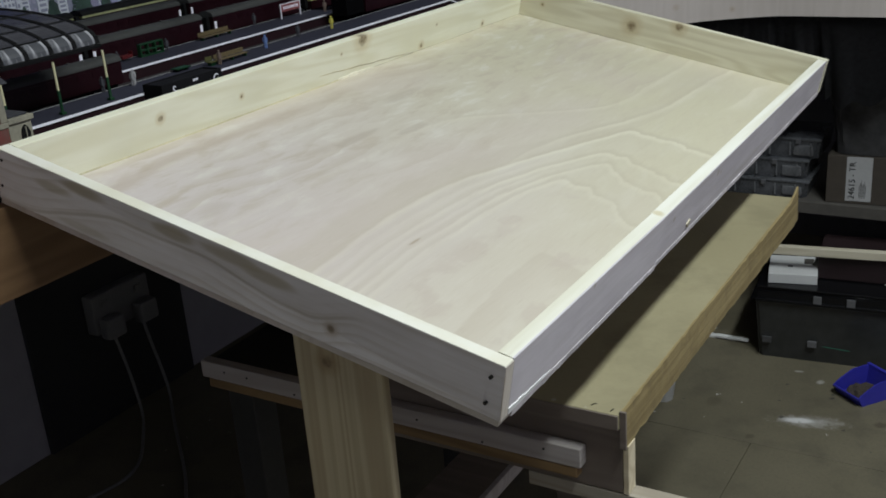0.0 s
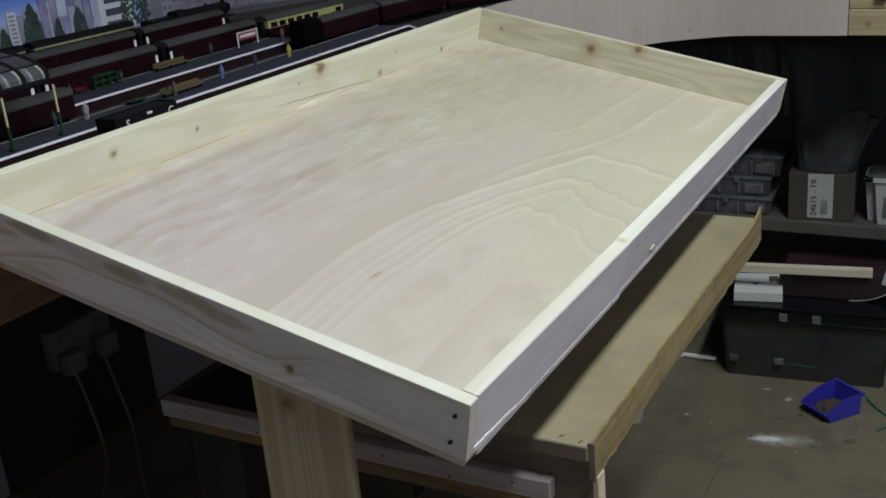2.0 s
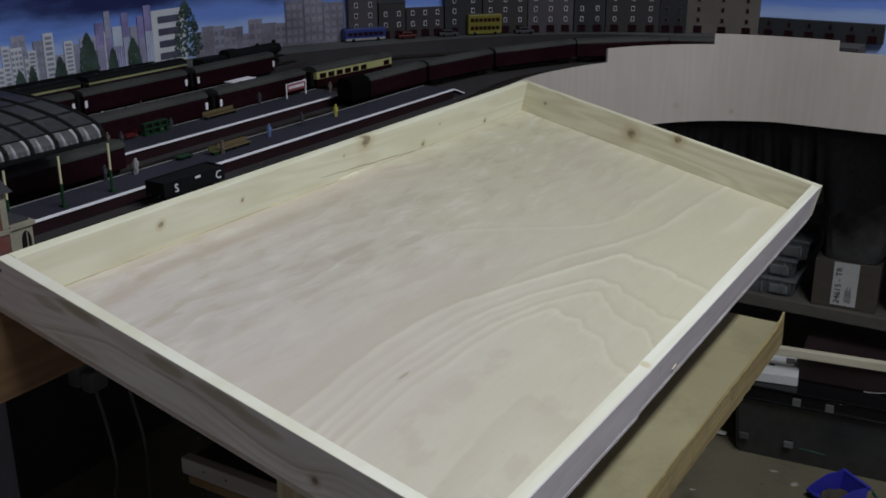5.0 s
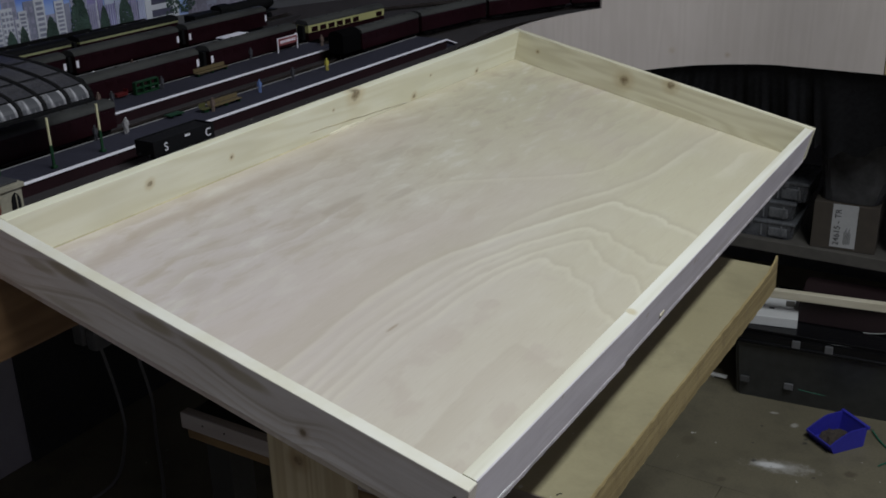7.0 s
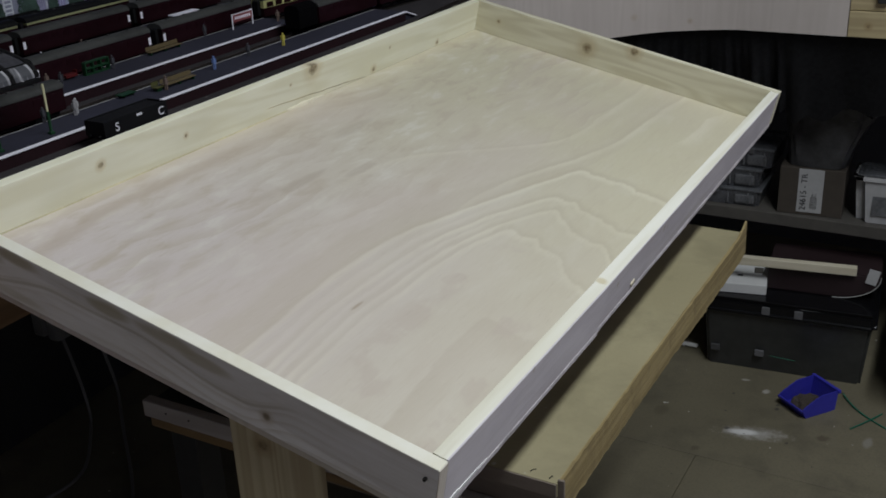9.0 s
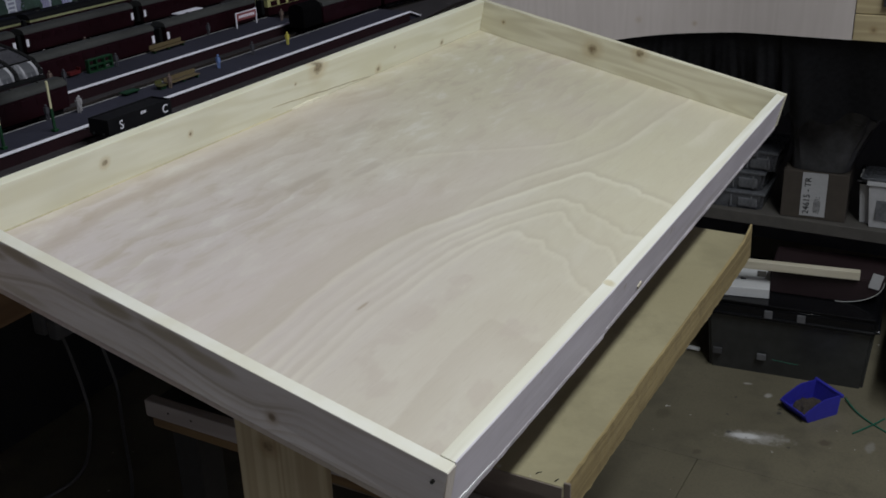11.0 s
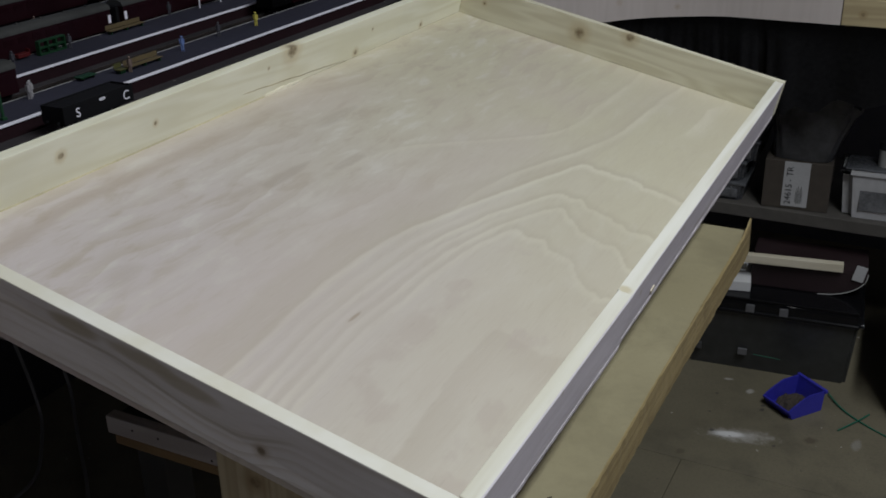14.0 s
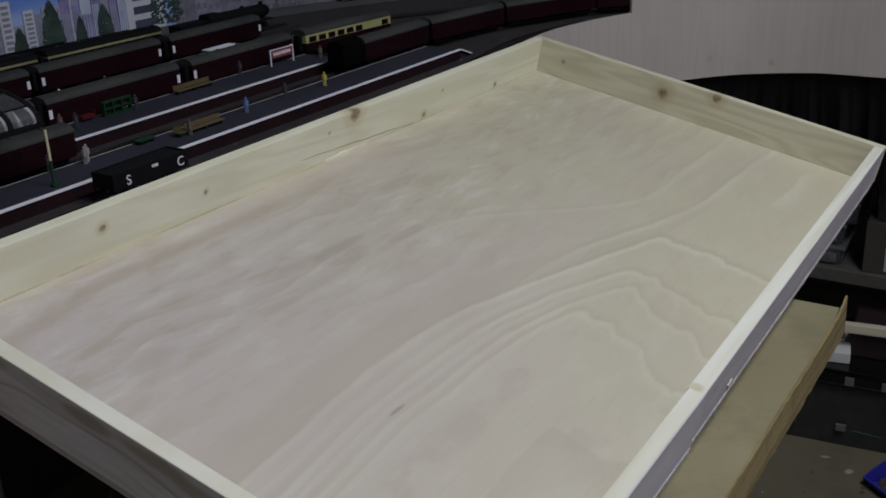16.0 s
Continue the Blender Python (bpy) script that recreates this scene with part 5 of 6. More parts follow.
coach(-0.436, 0.215, 0.480)
coach(-0.436, 0.495, 0.762)
coach(-0.434, 0.784, 1.045)
coach(-0.430, 1.075, 1.328, -5, cream=True, boards=(False, False), label="maroon and cream model coach with a grey roof")
coach(-0.638, 0.365, 0.628)
coach(-0.638, 0.643, 0.916)
coach(-0.637, 0.936, 1.190)
coach(-0.692, 0.43, 0.69, cream=True, glazed=False, up=HIGH, boards=(False, False), label="maroon and cream model coach behind the others")
coach(-0.692, 0.705, 0.972, cream=True, glazed=False, up=HIGH, boards=(False, False), label="maroon and cream model coach behind the others")
coach(-0.276, 0.15, 0.415, boards=(False, False))
coach(-0.276, -0.125, 0.14, boards=(False, False))
coach(-0.276, 1.05, 1.255, -1.5, boards=(False, False))
coach(-0.270, 1.263, 1.49, -9, boards=(False, False))
coach(-0.232, 1.497, 1.75, -23, boards=(False, False))
coach(-0.129, 1.733, 1.98, -46, boards=(False, False))
coach(0.053, 1.902, 2.15, -70, boards=(False, False))


def locomotive(m, label):
    e = thing("model_locomotive", label, "model locomotive", m, "model locomotives")
    part("boiler", rod(bmesh.new(), (0, 0.02, 0.034), (0, 0.155, 0.034), 0.0150, 0.0145, 20), M_UNDER, e, "black boiler", flat=False)
    part("smokebox", rod(bmesh.new(), (0, 0.155, 0.034), (0, 0.172, 0.034), 0.0150, 0.011, 20), M_UNDER, e, flat=False)
    part("running_plate", block(-0.017, 0.017, -0.01, 0.178, 0.0155, 0.0185, 0.0006), M_UNDER, e)
    part("cab", prism(bmesh.new(), arch_section(0.0165, 0.0187, 0.042, 0.052), -0.012, 0.019), M_UNDER, e, flat=False)
    part("chimney", rod(bmesh.new(), (0, 0.158, 0.047), (0, 0.158, 0.053), 0.0042, 0.005, 12), M_UNDER, e, flat=False)
    part("dome", rod(bmesh.new(), (0, 0.10, 0.047), (0, 0.10, 0.0525), 0.0055, 0.0035, 12), M_UNDER, e, flat=False)
    for y in (0.045, 0.078, 0.111):
        for x in (-0.0095, 0.007):
            part("driving_wheel", rod(bmesh.new(), (x, y, 0.0125), (x + 0.0025, y, 0.0125), 0.0125, sides=18), M_UNDER, e)
    for y in (0.138, 0.158):
        for x in (-0.0095, 0.007):
            part("leading_wheel", rod(bmesh.new(), (x, y, 0.006), (x + 0.0025, y, 0.006), 0.006, sides=14), M_UNDER, e)
    t = part("tender", block(-0.0165, 0.0165, -0.095, -0.016, 0.013, 0.042, 0.0015), M_UNDER, e, "black tender")
    for y in (-0.082, -0.055, -0.028):
        for x in (-0.0095, 0.007):
            part("tender_wheel", rod(bmesh.new(), (x, y, 0.0075), (x + 0.0025, y, 0.0075), 0.0075, sides=14), M_UNDER, t)
    return e


locomotive(pose(-0.692, 1.115, RAIL + HIGH), "black model steam locomotive with its tender")
M_TANKBLACK = plain("matt_engine_black", (0.0022, 0.0021, 0.0024), 0.9, 0.2, 60, Specular_IOR_Level=0.05)
tank = thing("tank_engine", "small black model tank engine at the train's end", "model locomotive", pose(-0.276, 0.990, RAIL), "model locomotives")
part("tank", block(-0.0165, 0.0165, 0.0, 0.058, 0.012, 0.038, 0.004), M_TANKBLACK, tank, "black side tank")
part("cab", prism(bmesh.new(), arch_section(0.0175, 0.0125, 0.044, 0.056), -0.002, 0.056), M_TANKBLACK, tank, flat=False)
for y in (0.012, 0.03, 0.047):
    for x in (-0.0092, 0.0067):
        part("wheel", rod(bmesh.new(), (x, y, 0.0082), (x + 0.0025, y, 0.0082), 0.0082, sides=16), M_TANKBLACK, tank)

wagon = thing("open_wagon", "black open model wagon with white letters", "model wagon", pose(-0.106, 0.322, RAIL), group="")
wl, wh = 0.119, 0.018
for x in (-wh, wh - 0.0012):
    part("side", block(x, x + 0.0012, 0, wl, 0.011, 0.0325, 0.0003), M_SOOT, wagon, "black planked side")
for y in (0, wl - 0.0012):
    part("end", block(-wh + 0.0013, wh - 0.0013, y, y + 0.0012, 0.011, 0.0325, 0.0003), M_SOOT, wagon)
part("wagon_floor", block(-wh + 0.0013, wh - 0.0013, 0.0013, wl - 0.0013, 0.0105, 0.0125), M_SOOT, wagon)
part("load", block(-wh + 0.002, wh - 0.002, 0.002, wl * 0.97, 0.0126, 0.0312, 0.002), M_SOOT, wagon, "dark load")
for y in (0.022, wl - 0.022):
    for x in (-0.0092, 0.0067):
        part("wheel", rod(bmesh.new(), (x, y, 0.0062), (x + 0.0025, y, 0.0062), 0.0062, sides=14), M_SOOT, wagon)
for y in (0.004, wl - 0.004):
    for x in (-0.009, 0.009):
        part("buffer", rod(bmesh.new(), (x, y - 0.008 if y < 0.05 else y, 0.0125), (x, y if y < 0.05 else y + 0.008, 0.0125), 0.002, sides=8), M_SOOT, wagon)
for text, y in (("S", 0.023), ("C", 0.106)):
    lettering("white_letter", text, 0.0165, pose(wh + 0.0003, y, 0.0205, 90, 0, 90), M_LINE, wagon)
for k in range(4):
    part("number_bar", block(wh + 0.0001, wh + 0.0004, 0.060 + k * 0.0026, 0.0618 + k * 0.0026, 0.0255, 0.029), M_LINE, wagon)

# ---- the train shed ----
shed = thing("train_shed", "arched grey model train shed roof on green posts", "train shed")
SX0, SX1, SZ, SH = -0.175, -0.665, 1.077, 0.044


def arc(f, lift=0.0):
    a = math.pi * f
    xc, hw = (SX0 + SX1) / 2, (SX0 - SX1) / 2
    return xc + hw * math.cos(a), SZ + lift + SH * math.sin(a) ** 0.85


BAYS = [0.303 - 0.0385 * k for k in range(13)]
for y in BAYS:
    bm = bmesh.new()
    pts = [arc(k / 24) for k in range(25)]
    for (xa, za), (xb, zb) in zip(pts, pts[1:]):
        a, b = Vector((xa, y, za)), Vector((xb, y, zb))
        m = Matrix.Translation((a + b) / 2) @ (b - a).to_track_quat("X", "Y").to_matrix().to_4x4() @ Matrix.Diagonal(((b - a).length * 1.05, 0.0044, 0.0060, 1))
        bmesh.ops.create_cube(bm, size=1.0, matrix=m)
    part("rib", bm, M_UNDER, shed, "black arched rib")
ROWS = (0.0, 0.105, 0.21, 0.325, 0.44, 0.56, 0.675, 0.79, 0.895, 1.0)
panes = []
for i, (f0, f1) in enumerate(zip(ROWS, ROWS[1:])):
    bm = bmesh.new()
    cuts = [f0 + (f1 - f0) * k / 4 for k in range(5)]
    ring = [(arc(f), arc(f, 0.0009)) for f in cuts]
    outline = [r[0] for r in ring] + [r[1] for r in reversed(ring)]
    prism(bm, outline, -0.0176, 0.0176)
    panes.append(mesh("pane", bm, M_FROST if i in (0, 8) else M_PANE))
for a, b in zip(BAYS, BAYS[1:]):
    for data in panes:
        ob = part("pane", data, M_PANE, shed)
        ob.location = (0, (a + b) / 2, 0)
for f in ROWS[1:-1]:
    x, z = arc(f, 0.0012)
    part("purlin", block(x - 0.0009, x + 0.0009, BAYS[-1], BAYS[0], z - 0.0008, z + 0.0010), M_UNDER, shed)
for x in (SX0, SX1):
    part("eaves_beam", block(x - 0.003, x + 0.003, BAYS[-1], BAYS[0] + 0.004, SZ - 0.006, SZ - 0.001, 0.0005), M_UNDER, shed, "dark eaves beam")
for k in range(6):
    y = 0.307 - 0.0835 * k
    for x in (SX0 + 0.002, SX1 - 0.002):
        low = P if x > -0.3 else BOARD
        post = part("post", rod(bmesh.new(), (x, y, low + 0.032), (x, y, SZ - 0.010), 0.0017, sides=10), M_CREAMP, shed, "cream and green post", flat=False)
        part("post_foot", rod(bmesh.new(), (x, y, low), (x, y, low + 0.032), 0.0021, sides=10), M_GREEN, post, "green painted foot", flat=False)
        part("post_base", block(x - 0.0035, x + 0.0035, y - 0.0035, y + 0.0035, low + 0.0003, low + 0.004, 0.0005), M_GREEN, post)

# ---- station building ----
station = thing("station_building", "red brick model station with slate roof and stone porch", "model building", pose(-0.036, 0.0, BOARD))
part("brick_wall", block(-0.10, 0, -0.14, 0.040, 0, 0.106, 0.0008), M_BRICK, station, "red brick walls")
part("string_course", block(-0.101, 0.0012, -0.141, 0.041, 0.058, 0.064, 0.0005), M_STONE, station, "stone band")
part("quoin", block(-0.012, 0.0012, 0.032, 0.0405, 0.0645, 0.106, 0.0005), M_STONE, station)
bm = bmesh.new()
prism(bm, [(0.008, 0.1065), (-0.05, 0.140), (-0.108, 0.1065)], -0.147, 0.046)
part("slate_roof", bm, M_SLATE, station, "dark slate roof")
for y in (-0.10, 0.02):
    part("chimney", block(-0.058, -0.044, y - 0.012, y + 0.002, 0.13, 0.162, 0.0006), M_BRICK, station)
for y, z0, z1 in ((0.011, 0.076, 0.096), (0.010, 0.036, 0.061), (-0.018, 0.036, 0.061), (-0.02, 0.076, 0.096), (-0.055, 0.036, 0.061), (-0.055, 0.076, 0.096)):
    win = part("window", block(0.0, 0.0016, y - 0.0055, y + 0.0055, z0, z1, 0.0003), M_LINE, station, "white framed window")
    for k in range(2):
        for j in range(2):
            part("pane", block(0.0016, 0.0022, y - 0.0042 + k * 0.0046, y - 0.0042 + k * 0.0046 + 0.0036, z0 + 0.002 + j * (z1 - z0) / 2, z0 + (z1 - z0) / 2 - 0.001 + j * (z1 - z0) / 2), M_GLASS, win)
    part("lintel", block(0.0, 0.0025, y - 0.008, y + 0.008, z1 + 0.0005, z1 + 0.004, 0.0004), M_STONE, station)
porch = part("stone_porch", block(-0.052, -0.0015, 0.0415, 0.072, 0, 0.060, 0.0008), M_STONE, station, "weathered stone porch")
part("porch_cornice", block(-0.054, 0.001, 0.0412, 0.075, 0.0602, 0.066, 0.0008), M_STONE, porch)
part("porch_roof", block(-0.05, -0.004, 0.045, 0.070, 0.0662, 0.069, 0.0006), M_SLATE, porch)
bm = bmesh.new()
prism(bm, [(0.056, 0.02), (0.0675, 0.02), (0.0675, 0.047), (0.0655, 0.053), (0.0618, 0.056), (0.058, 0.053), (0.056, 0.047)], -0.0017, 0.0003, "x")
part("arch_opening", bm, M_UNDER, porch, "dark arched opening")
part("mullion", block(0.0003, 0.0012, 0.0612, 0.0623, 0.02, 0.054), M_STONE, porch)

# ---- platform furniture ----
M_OLIVE = plain("olive_seat_paint", (0.075, 0.075, 0.022), 0.6, 0.2, 90)


def seat(m, length, label, wood=M_SEAT):
    s = thing("platform_bench", label, "model bench", m, "platform benches")
    part("seat", block(-0.0045, 0.006, 0, length, 0.0050, 0.0062, 0.0003), wood, s)
    part("backrest", block(-0.0062, -0.0050, 0, length, 0.0066, 0.0135, 0.0003), wood, s)
    for k in range(3):
        y = 0.004 + k * (length - 0.008) / 2
        part("leg", block(-0.004, 0.0045, y - 0.001, y + 0.001, 0, 0.0049), M_GREEN, s)
    return s


seat(pose(-0.196, 0.547, P + 0.0003), 0.070, "long tan model platform bench")
seat(pose(-0.196, 0.528, P + 0.0003), 0.015, "short olive model platform bench", M_OLIVE)
seat(pose(-0.386, 0.715, P + 0.0003), 0.080, "long tan model platform bench")
sign = thing("station_sign", "faded red model station name board on white posts", "model sign", pose(-0.386, 0.944, P + 0.0003))
part("board", block(-0.0008, 0.0008, 0.002, 0.060, 0.013, 0.027, 0.0003), M_RED, sign, "faded red board")
for k in range(8):
    part("letter_bar", block(0.0009, 0.0012, 0.008 + k * 0.006, 0.012 + k * 0.006, 0.0175, 0.023), M_LINE, sign)
for y in (0.001, 0.061):
    part("post", block(-0.001, 0.001, y - 0.001, y + 0.001, 0, 0.029), M_LINE, sign, "white post")
part("rim", block(-0.0009, 0.0009, 0.002, 0.060, 0.0272, 0.0284), M_LINE, sign)
stall = thing("green_stall", "small green framed model stall on the platform", "model stall", pose(-0.384, 0.566, P + 0.0003))
for k in range(4):
    part("upright", block(-0.004, 0.004, k * 0.0168, 0.0026 + k * 0.0168, 0, 0.0215, 0.0003), M_GREEN, stall)
for z in (0.0, 0.0095, 0.0195):
    part("rail", block(-0.0036, 0.0036, 0.0027, 0.0503, z, z + 0.0024), M_GREEN, stall)
trolley = thing("luggage_trolley", "low dark green model luggage trolley", "model trolley", pose(-0.222, 0.478, P + 0.0003))
part("deck", block(-0.006, 0.009, 0, 0.03, 0.0036, 0.0052, 0.0003), M_GREEN, trolley)
for y in (0.006, 0.024):
    part("wheel", rod(bmesh.new(), (-0.005, y, 0.002), (0.008, y, 0.002), 0.0018, sides=10), M_UNDER, trolley)
barrow = thing("red_barrow", "little red model parcels barrow", "model trolley", pose(-0.394, 0.532, P + 0.0003))
part("deck", block(-0.005, 0.006, 0, 0.022, 0.003, 0.0085, 0.0006), M_REDV, barrow)
part("handle", block(-0.004, 0.005, 0.0225, 0.024, 0.003, 0.013, 0.0003), M_REDV, barrow)
canopy = thing("white_canopy", "small white flat roofed model kiosk", "model kiosk", pose(-0.522, 0.930, P + 0.0003))
part("roof", block(-0.013, 0.013, 0, 0.070, 0.020, 0.0225, 0.0005), M_LINE, canopy, "white flat roof")
part("kiosk_body", block(-0.009, 0.009, 0.003, 0.067, 0, 0.0198, 0.0005), M_UNDER, canopy)


def figurine(x, y, coat, legs, label, height=0.023):
    """A tiny plain statuette, one simple shape."""
    bm = bmesh.new()
    s = height / 0.023
    for dx in (-0.0014, 0.0014):
        rod(bm, (dx, 0, 0), (dx, 0, 0.010), 0.0011, 0.0013, 8)
    rod(bm, (0, 0, 0.0095), (0, 0, 0.0185), 0.0029, 0.0024, 10)
    for dx in (-0.0034, 0.0034):
        rod(bm, (dx, 0.0004, 0.0105), (dx * 0.85, 0, 0.0180), 0.0008, 0.0010, 6)
    bmesh.ops.create_icosphere(bm, subdivisions=2, radius=0.0019, matrix=Matrix.Translation((0, 0, 0.0208)))
    bmesh.ops.scale(bm, vec=(s, s, s), verts=bm.verts[:])
    ob = solid("figurine", bm, coat, label, "figurine", "tiny platform figurines", m=pose(x, y, P + 0.0003, 0, 0, 35), flat=False)
    return ob


M_FBLUE = plain("pale_blue_coat", (0.13, 0.20, 0.42), 0.7, 0.1, 90)
M_FYEL = plain("yellow_coat", (0.50, 0.44, 0.08), 0.7, 0.1, 90)
M_FGREY = plain("grey_coat", (0.30, 0.29, 0.30), 0.7, 0.2, 90)
M_FDARK = plain("dark_coat", (0.05, 0.05, 0.06), 0.7, 0.2, 90)
M_FPALE = plain("off_white_coat", (0.42, 0.41, 0.42), 0.7, 0.3, 120)
M_FTAN = plain("tan_coat", (0.16, 0.115, 0.095), 0.7, 0.2, 90)
for x, y, coat, word in ((-0.214, 0.388, M_FGREY, "pale grey"), (-0.220, 0.396, M_FPALE, "off-white"), (-0.227, 0.343, M_FDARK, "dark"), (-0.202, 0.675, M_FBLUE, "pale blue"), (-0.203, 0.862, M_FYEL, "yellow"), (-0.211, 0.774, M_FDARK, "dark"), (-0.351, 1.04, M_FTAN, "tan"), (-0.398, 0.878, M_FDARK, "dark"), (-0.376, 0.622, M_FDARK, "dark"), (-0.37, 0.505, M_FDARK, "dark"), (-0.385, 0.49, M_FTAN, "tan"), (-0.52, 0.60, M_LINE, "white"), (-0.53, 0.70, M_FTAN, "tan"), (-0.50, 0.80, M_FTAN, "tan"), (-0.187, 0.545, M_FTAN, "tan")):
    figurine(x, y, coat, None, f"tiny {word} painted figurine standing on the platform")

# ---- backscene, road and street ----
LENGTHS = [0.0]
for a, b in zip(BACK, BACK[1:]):
    LENGTHS.append(LENGTHS[-1] + (b - a).length)


def on_back(s, off=0.0):
    """The plan point s metres along the backscene, off metres in front of it, and the heading."""
    i = max(k for k in range(len(BACK) - 1) if LENGTHS[k] <= s)
    d = (BACK[i + 1] - BACK[i]).normalized()
    p = BACK[i] + d * (s - LENGTHS[i]) + Vector((d.y, -d.x)) * off
    return p, d


def along_back(s0, s1, off, deep, z0, z1, bevel=0.0):
    """A block that follows the backscene's line between s0 and s1."""
    p, d = on_back((s0 + s1) / 2, off)
    h = (s1 - s0) / 2
    bm = block(0, deep, -h, h, z0, z1, bevel)
    bm.transform(pose(p.x, p.y, 0, 0, 0, math.degrees(math.atan2(d.y, d.x)) - 90))
    return bm


def printed_sky(name):
    n = Net(name)
    x, y, z = n.split(n.coord())
    f = n.math("ADD", n.ramp(z, 1.02, 1.17), n.math("MULTIPLY", n.math("SUBTRACT", n.noise(n.mapping(n.coord(), scale=(4, 4, 16)), 1.0, 4), 0.5), 0.6))
    col = n.mix(n.ramp(f, 0.25, 0.6), (0.36, 0.48, 0.80), (0.16, 0.28, 0.74))
    col = n.mix(n.ramp(f, 0.65, 1.0), col, (0.014, 0.02, 0.10))
    return n.done(col, 0.5)


backscene = thing("backscene", "printed city skyline backscene along the wall", "backscene")
part("sky_panel", ribbon(bmesh.new(), [(p.x, p.y) for p in BACK], 0.004, BOARD, 1.42), printed_sky("printed_blue_sky"), backscene, "printed blue evening sky")
solid("wall_backing", ribbon(bmesh.new(), [(p.x, p.y) for p in smooth_path([(-0.885, -0.9), (-0.885, 0.9), (-0.865, 1.27), (-0.755, 1.57), (-0.535, 1.88), (-0.27, 2.10), (-0.005, 2.22), (0.3, 2.27), (1.6, 2.27)])], 0.01, 0.9, 1.42), M_BOARD, "plain backing board of the backscene", "board", kind="structure")
PRINT = {
    "lilac": plain("print_lilac", (0.36, 0.355, 0.48), 0.5, 0.25, 60),
    "pale": plain("print_pale_stone", (0.62, 0.64, 0.70), 0.5, 0.15, 60),
    "grey": plain("print_grey", (0.27, 0.28, 0.37), 0.5, 0.25, 60),
    "haze": plain("print_haze", (0.20, 0.19, 0.25), 0.5, 0.45, 60),
    "mist": plain("print_mist", (0.26, 0.25, 0.32), 0.5, 0.35, 60),
    "violet": plain("print_violet", (0.27, 0.24, 0.47), 0.5, 0.4, 120),
    "ice": plain("print_ice_blue", (0.52, 0.58, 0.72), 0.5, 0.2, 120),
    "green": plain("print_tree_green", (0.040, 0.075, 0.060), 0.6, 0.5, 160),
    "slate": plain("print_slate_blue", (0.085, 0.085, 0.135), 0.5, 0.3, 90),
    "dusk": plain("print_dusk_brown", (0.060, 0.051, 0.062), 0.5, 0.25, 60),
    "brick": plain("print_dark_brick", (0.026, 0.022, 0.023), 0.6, 0.3, 70),
    "beige": plain("print_beige", (0.115, 0.098, 0.083), 0.6, 0.15, 60),
    "dark": plain("print_dark", (0.015, 0.0155, 0.019), 0.6, 0.3, 60),
}
rnd = random.Random(7)


def printed_building(s0, s1, z1, tone, off=0.0005, rows=0, cols=0, wtone="dark", z0=1.0, deep=0.0008):
    b = part("printed_building", along_back(s0, s1, off, deep, z0, z1), PRINT[tone], backscene)
    if rows:
        bm = bmesh.new()
        for r in range(rows):
            for c in range(cols):
                a = s0 + (s1 - s0) * (c + 0.18) / cols
                e = s0 + (s1 - s0) * (c + 0.82) / cols
                zz = z0 + (z1 - z0) * (0.12 + 0.86 * r / rows)
                piece = along_back(a, e, off + deep, 0.0004, zz, zz + (z1 - z0) * 0.48 / rows)
                tmp = bpy.data.meshes.new("tmp")
                piece.to_mesh(tmp)
                piece.free()
                bm.from_mesh(tmp)
                bpy.data.meshes.remove(tmp)
        tagged(part("printed_glazing", bm, PRINT[wtone], b), kind="stuff")
    return b


s = 1.10
while s < 1.93:
    w = rnd.uniform(0.016, 0.036)
    printed_building(s, s + w, rnd.uniform(1.05, 1.115), rnd.choice(("lilac", "pale", "grey", "lilac")), 0.0005 + 0.001 * (rnd.random() > 0.5), rnd.choice((4, 5, 6)), rnd.choice((2, 3)), rnd.choice(("grey", "grey", "lilac")))
    s += w * rnd.uniform(0.75, 1.15)
for a, e, zt in ((2.35, 2.40, 1.12), (2.402, 2.455, 1.135), (2.457, 2.515, 1.11)):
    printed_building(a, e, zt, "haze", 0.0034, 5, 3, "mist")
printed_building(1.585, 1.612, 1.092, "pale", 0.0022, 7, 3, "grey")
printed_building(1.960, 2.062, 1.128, "pale", 0.0030, 4, 1, "slate")
printed_building(1.938, 1.959, 1.142, "violet", 0.0032, 1, 4, "ice")
for a, e, zt, tone, cols, wt in ((1.800, 1.822, 1.118, "violet", 4, "lilac"), (1.826, 1.842, 1.140, "lilac", 3, "violet"), (1.846, 1.872, 1.105, "ice", 4, "violet"), (1.874, 1.892, 1.132, "violet", 4, "ice"), (1.895, 1.916, 1.100, "lilac", 4, "violet"), (1.918, 1.936, 1.120, "violet", 3, "lilac")):
    printed_building(a, e, zt, tone, 0.0026, 1, cols, wt)
for a, e, zt in ((1.52, 1.54, 1.075), (1.565, 1.583, 1.098), (1.625, 1.645, 1.082), (1.665, 1.690, 1.112), (1.715, 1.738, 1.090)):
    printed_building(a, e, zt, "pale", 0.0024, 9, 1, "grey")
s = 2.09
while s < 2.36:
    w = rnd.uniform(0.02, 0.045)
    printed_building(s, s + w, rnd.uniform(1.045, 1.085), rnd.choice(("haze", "mist", "grey")), 0.0005 + 0.001 * (rnd.random() > 0.5), 3, 2, "haze")
    s += w * 0.9


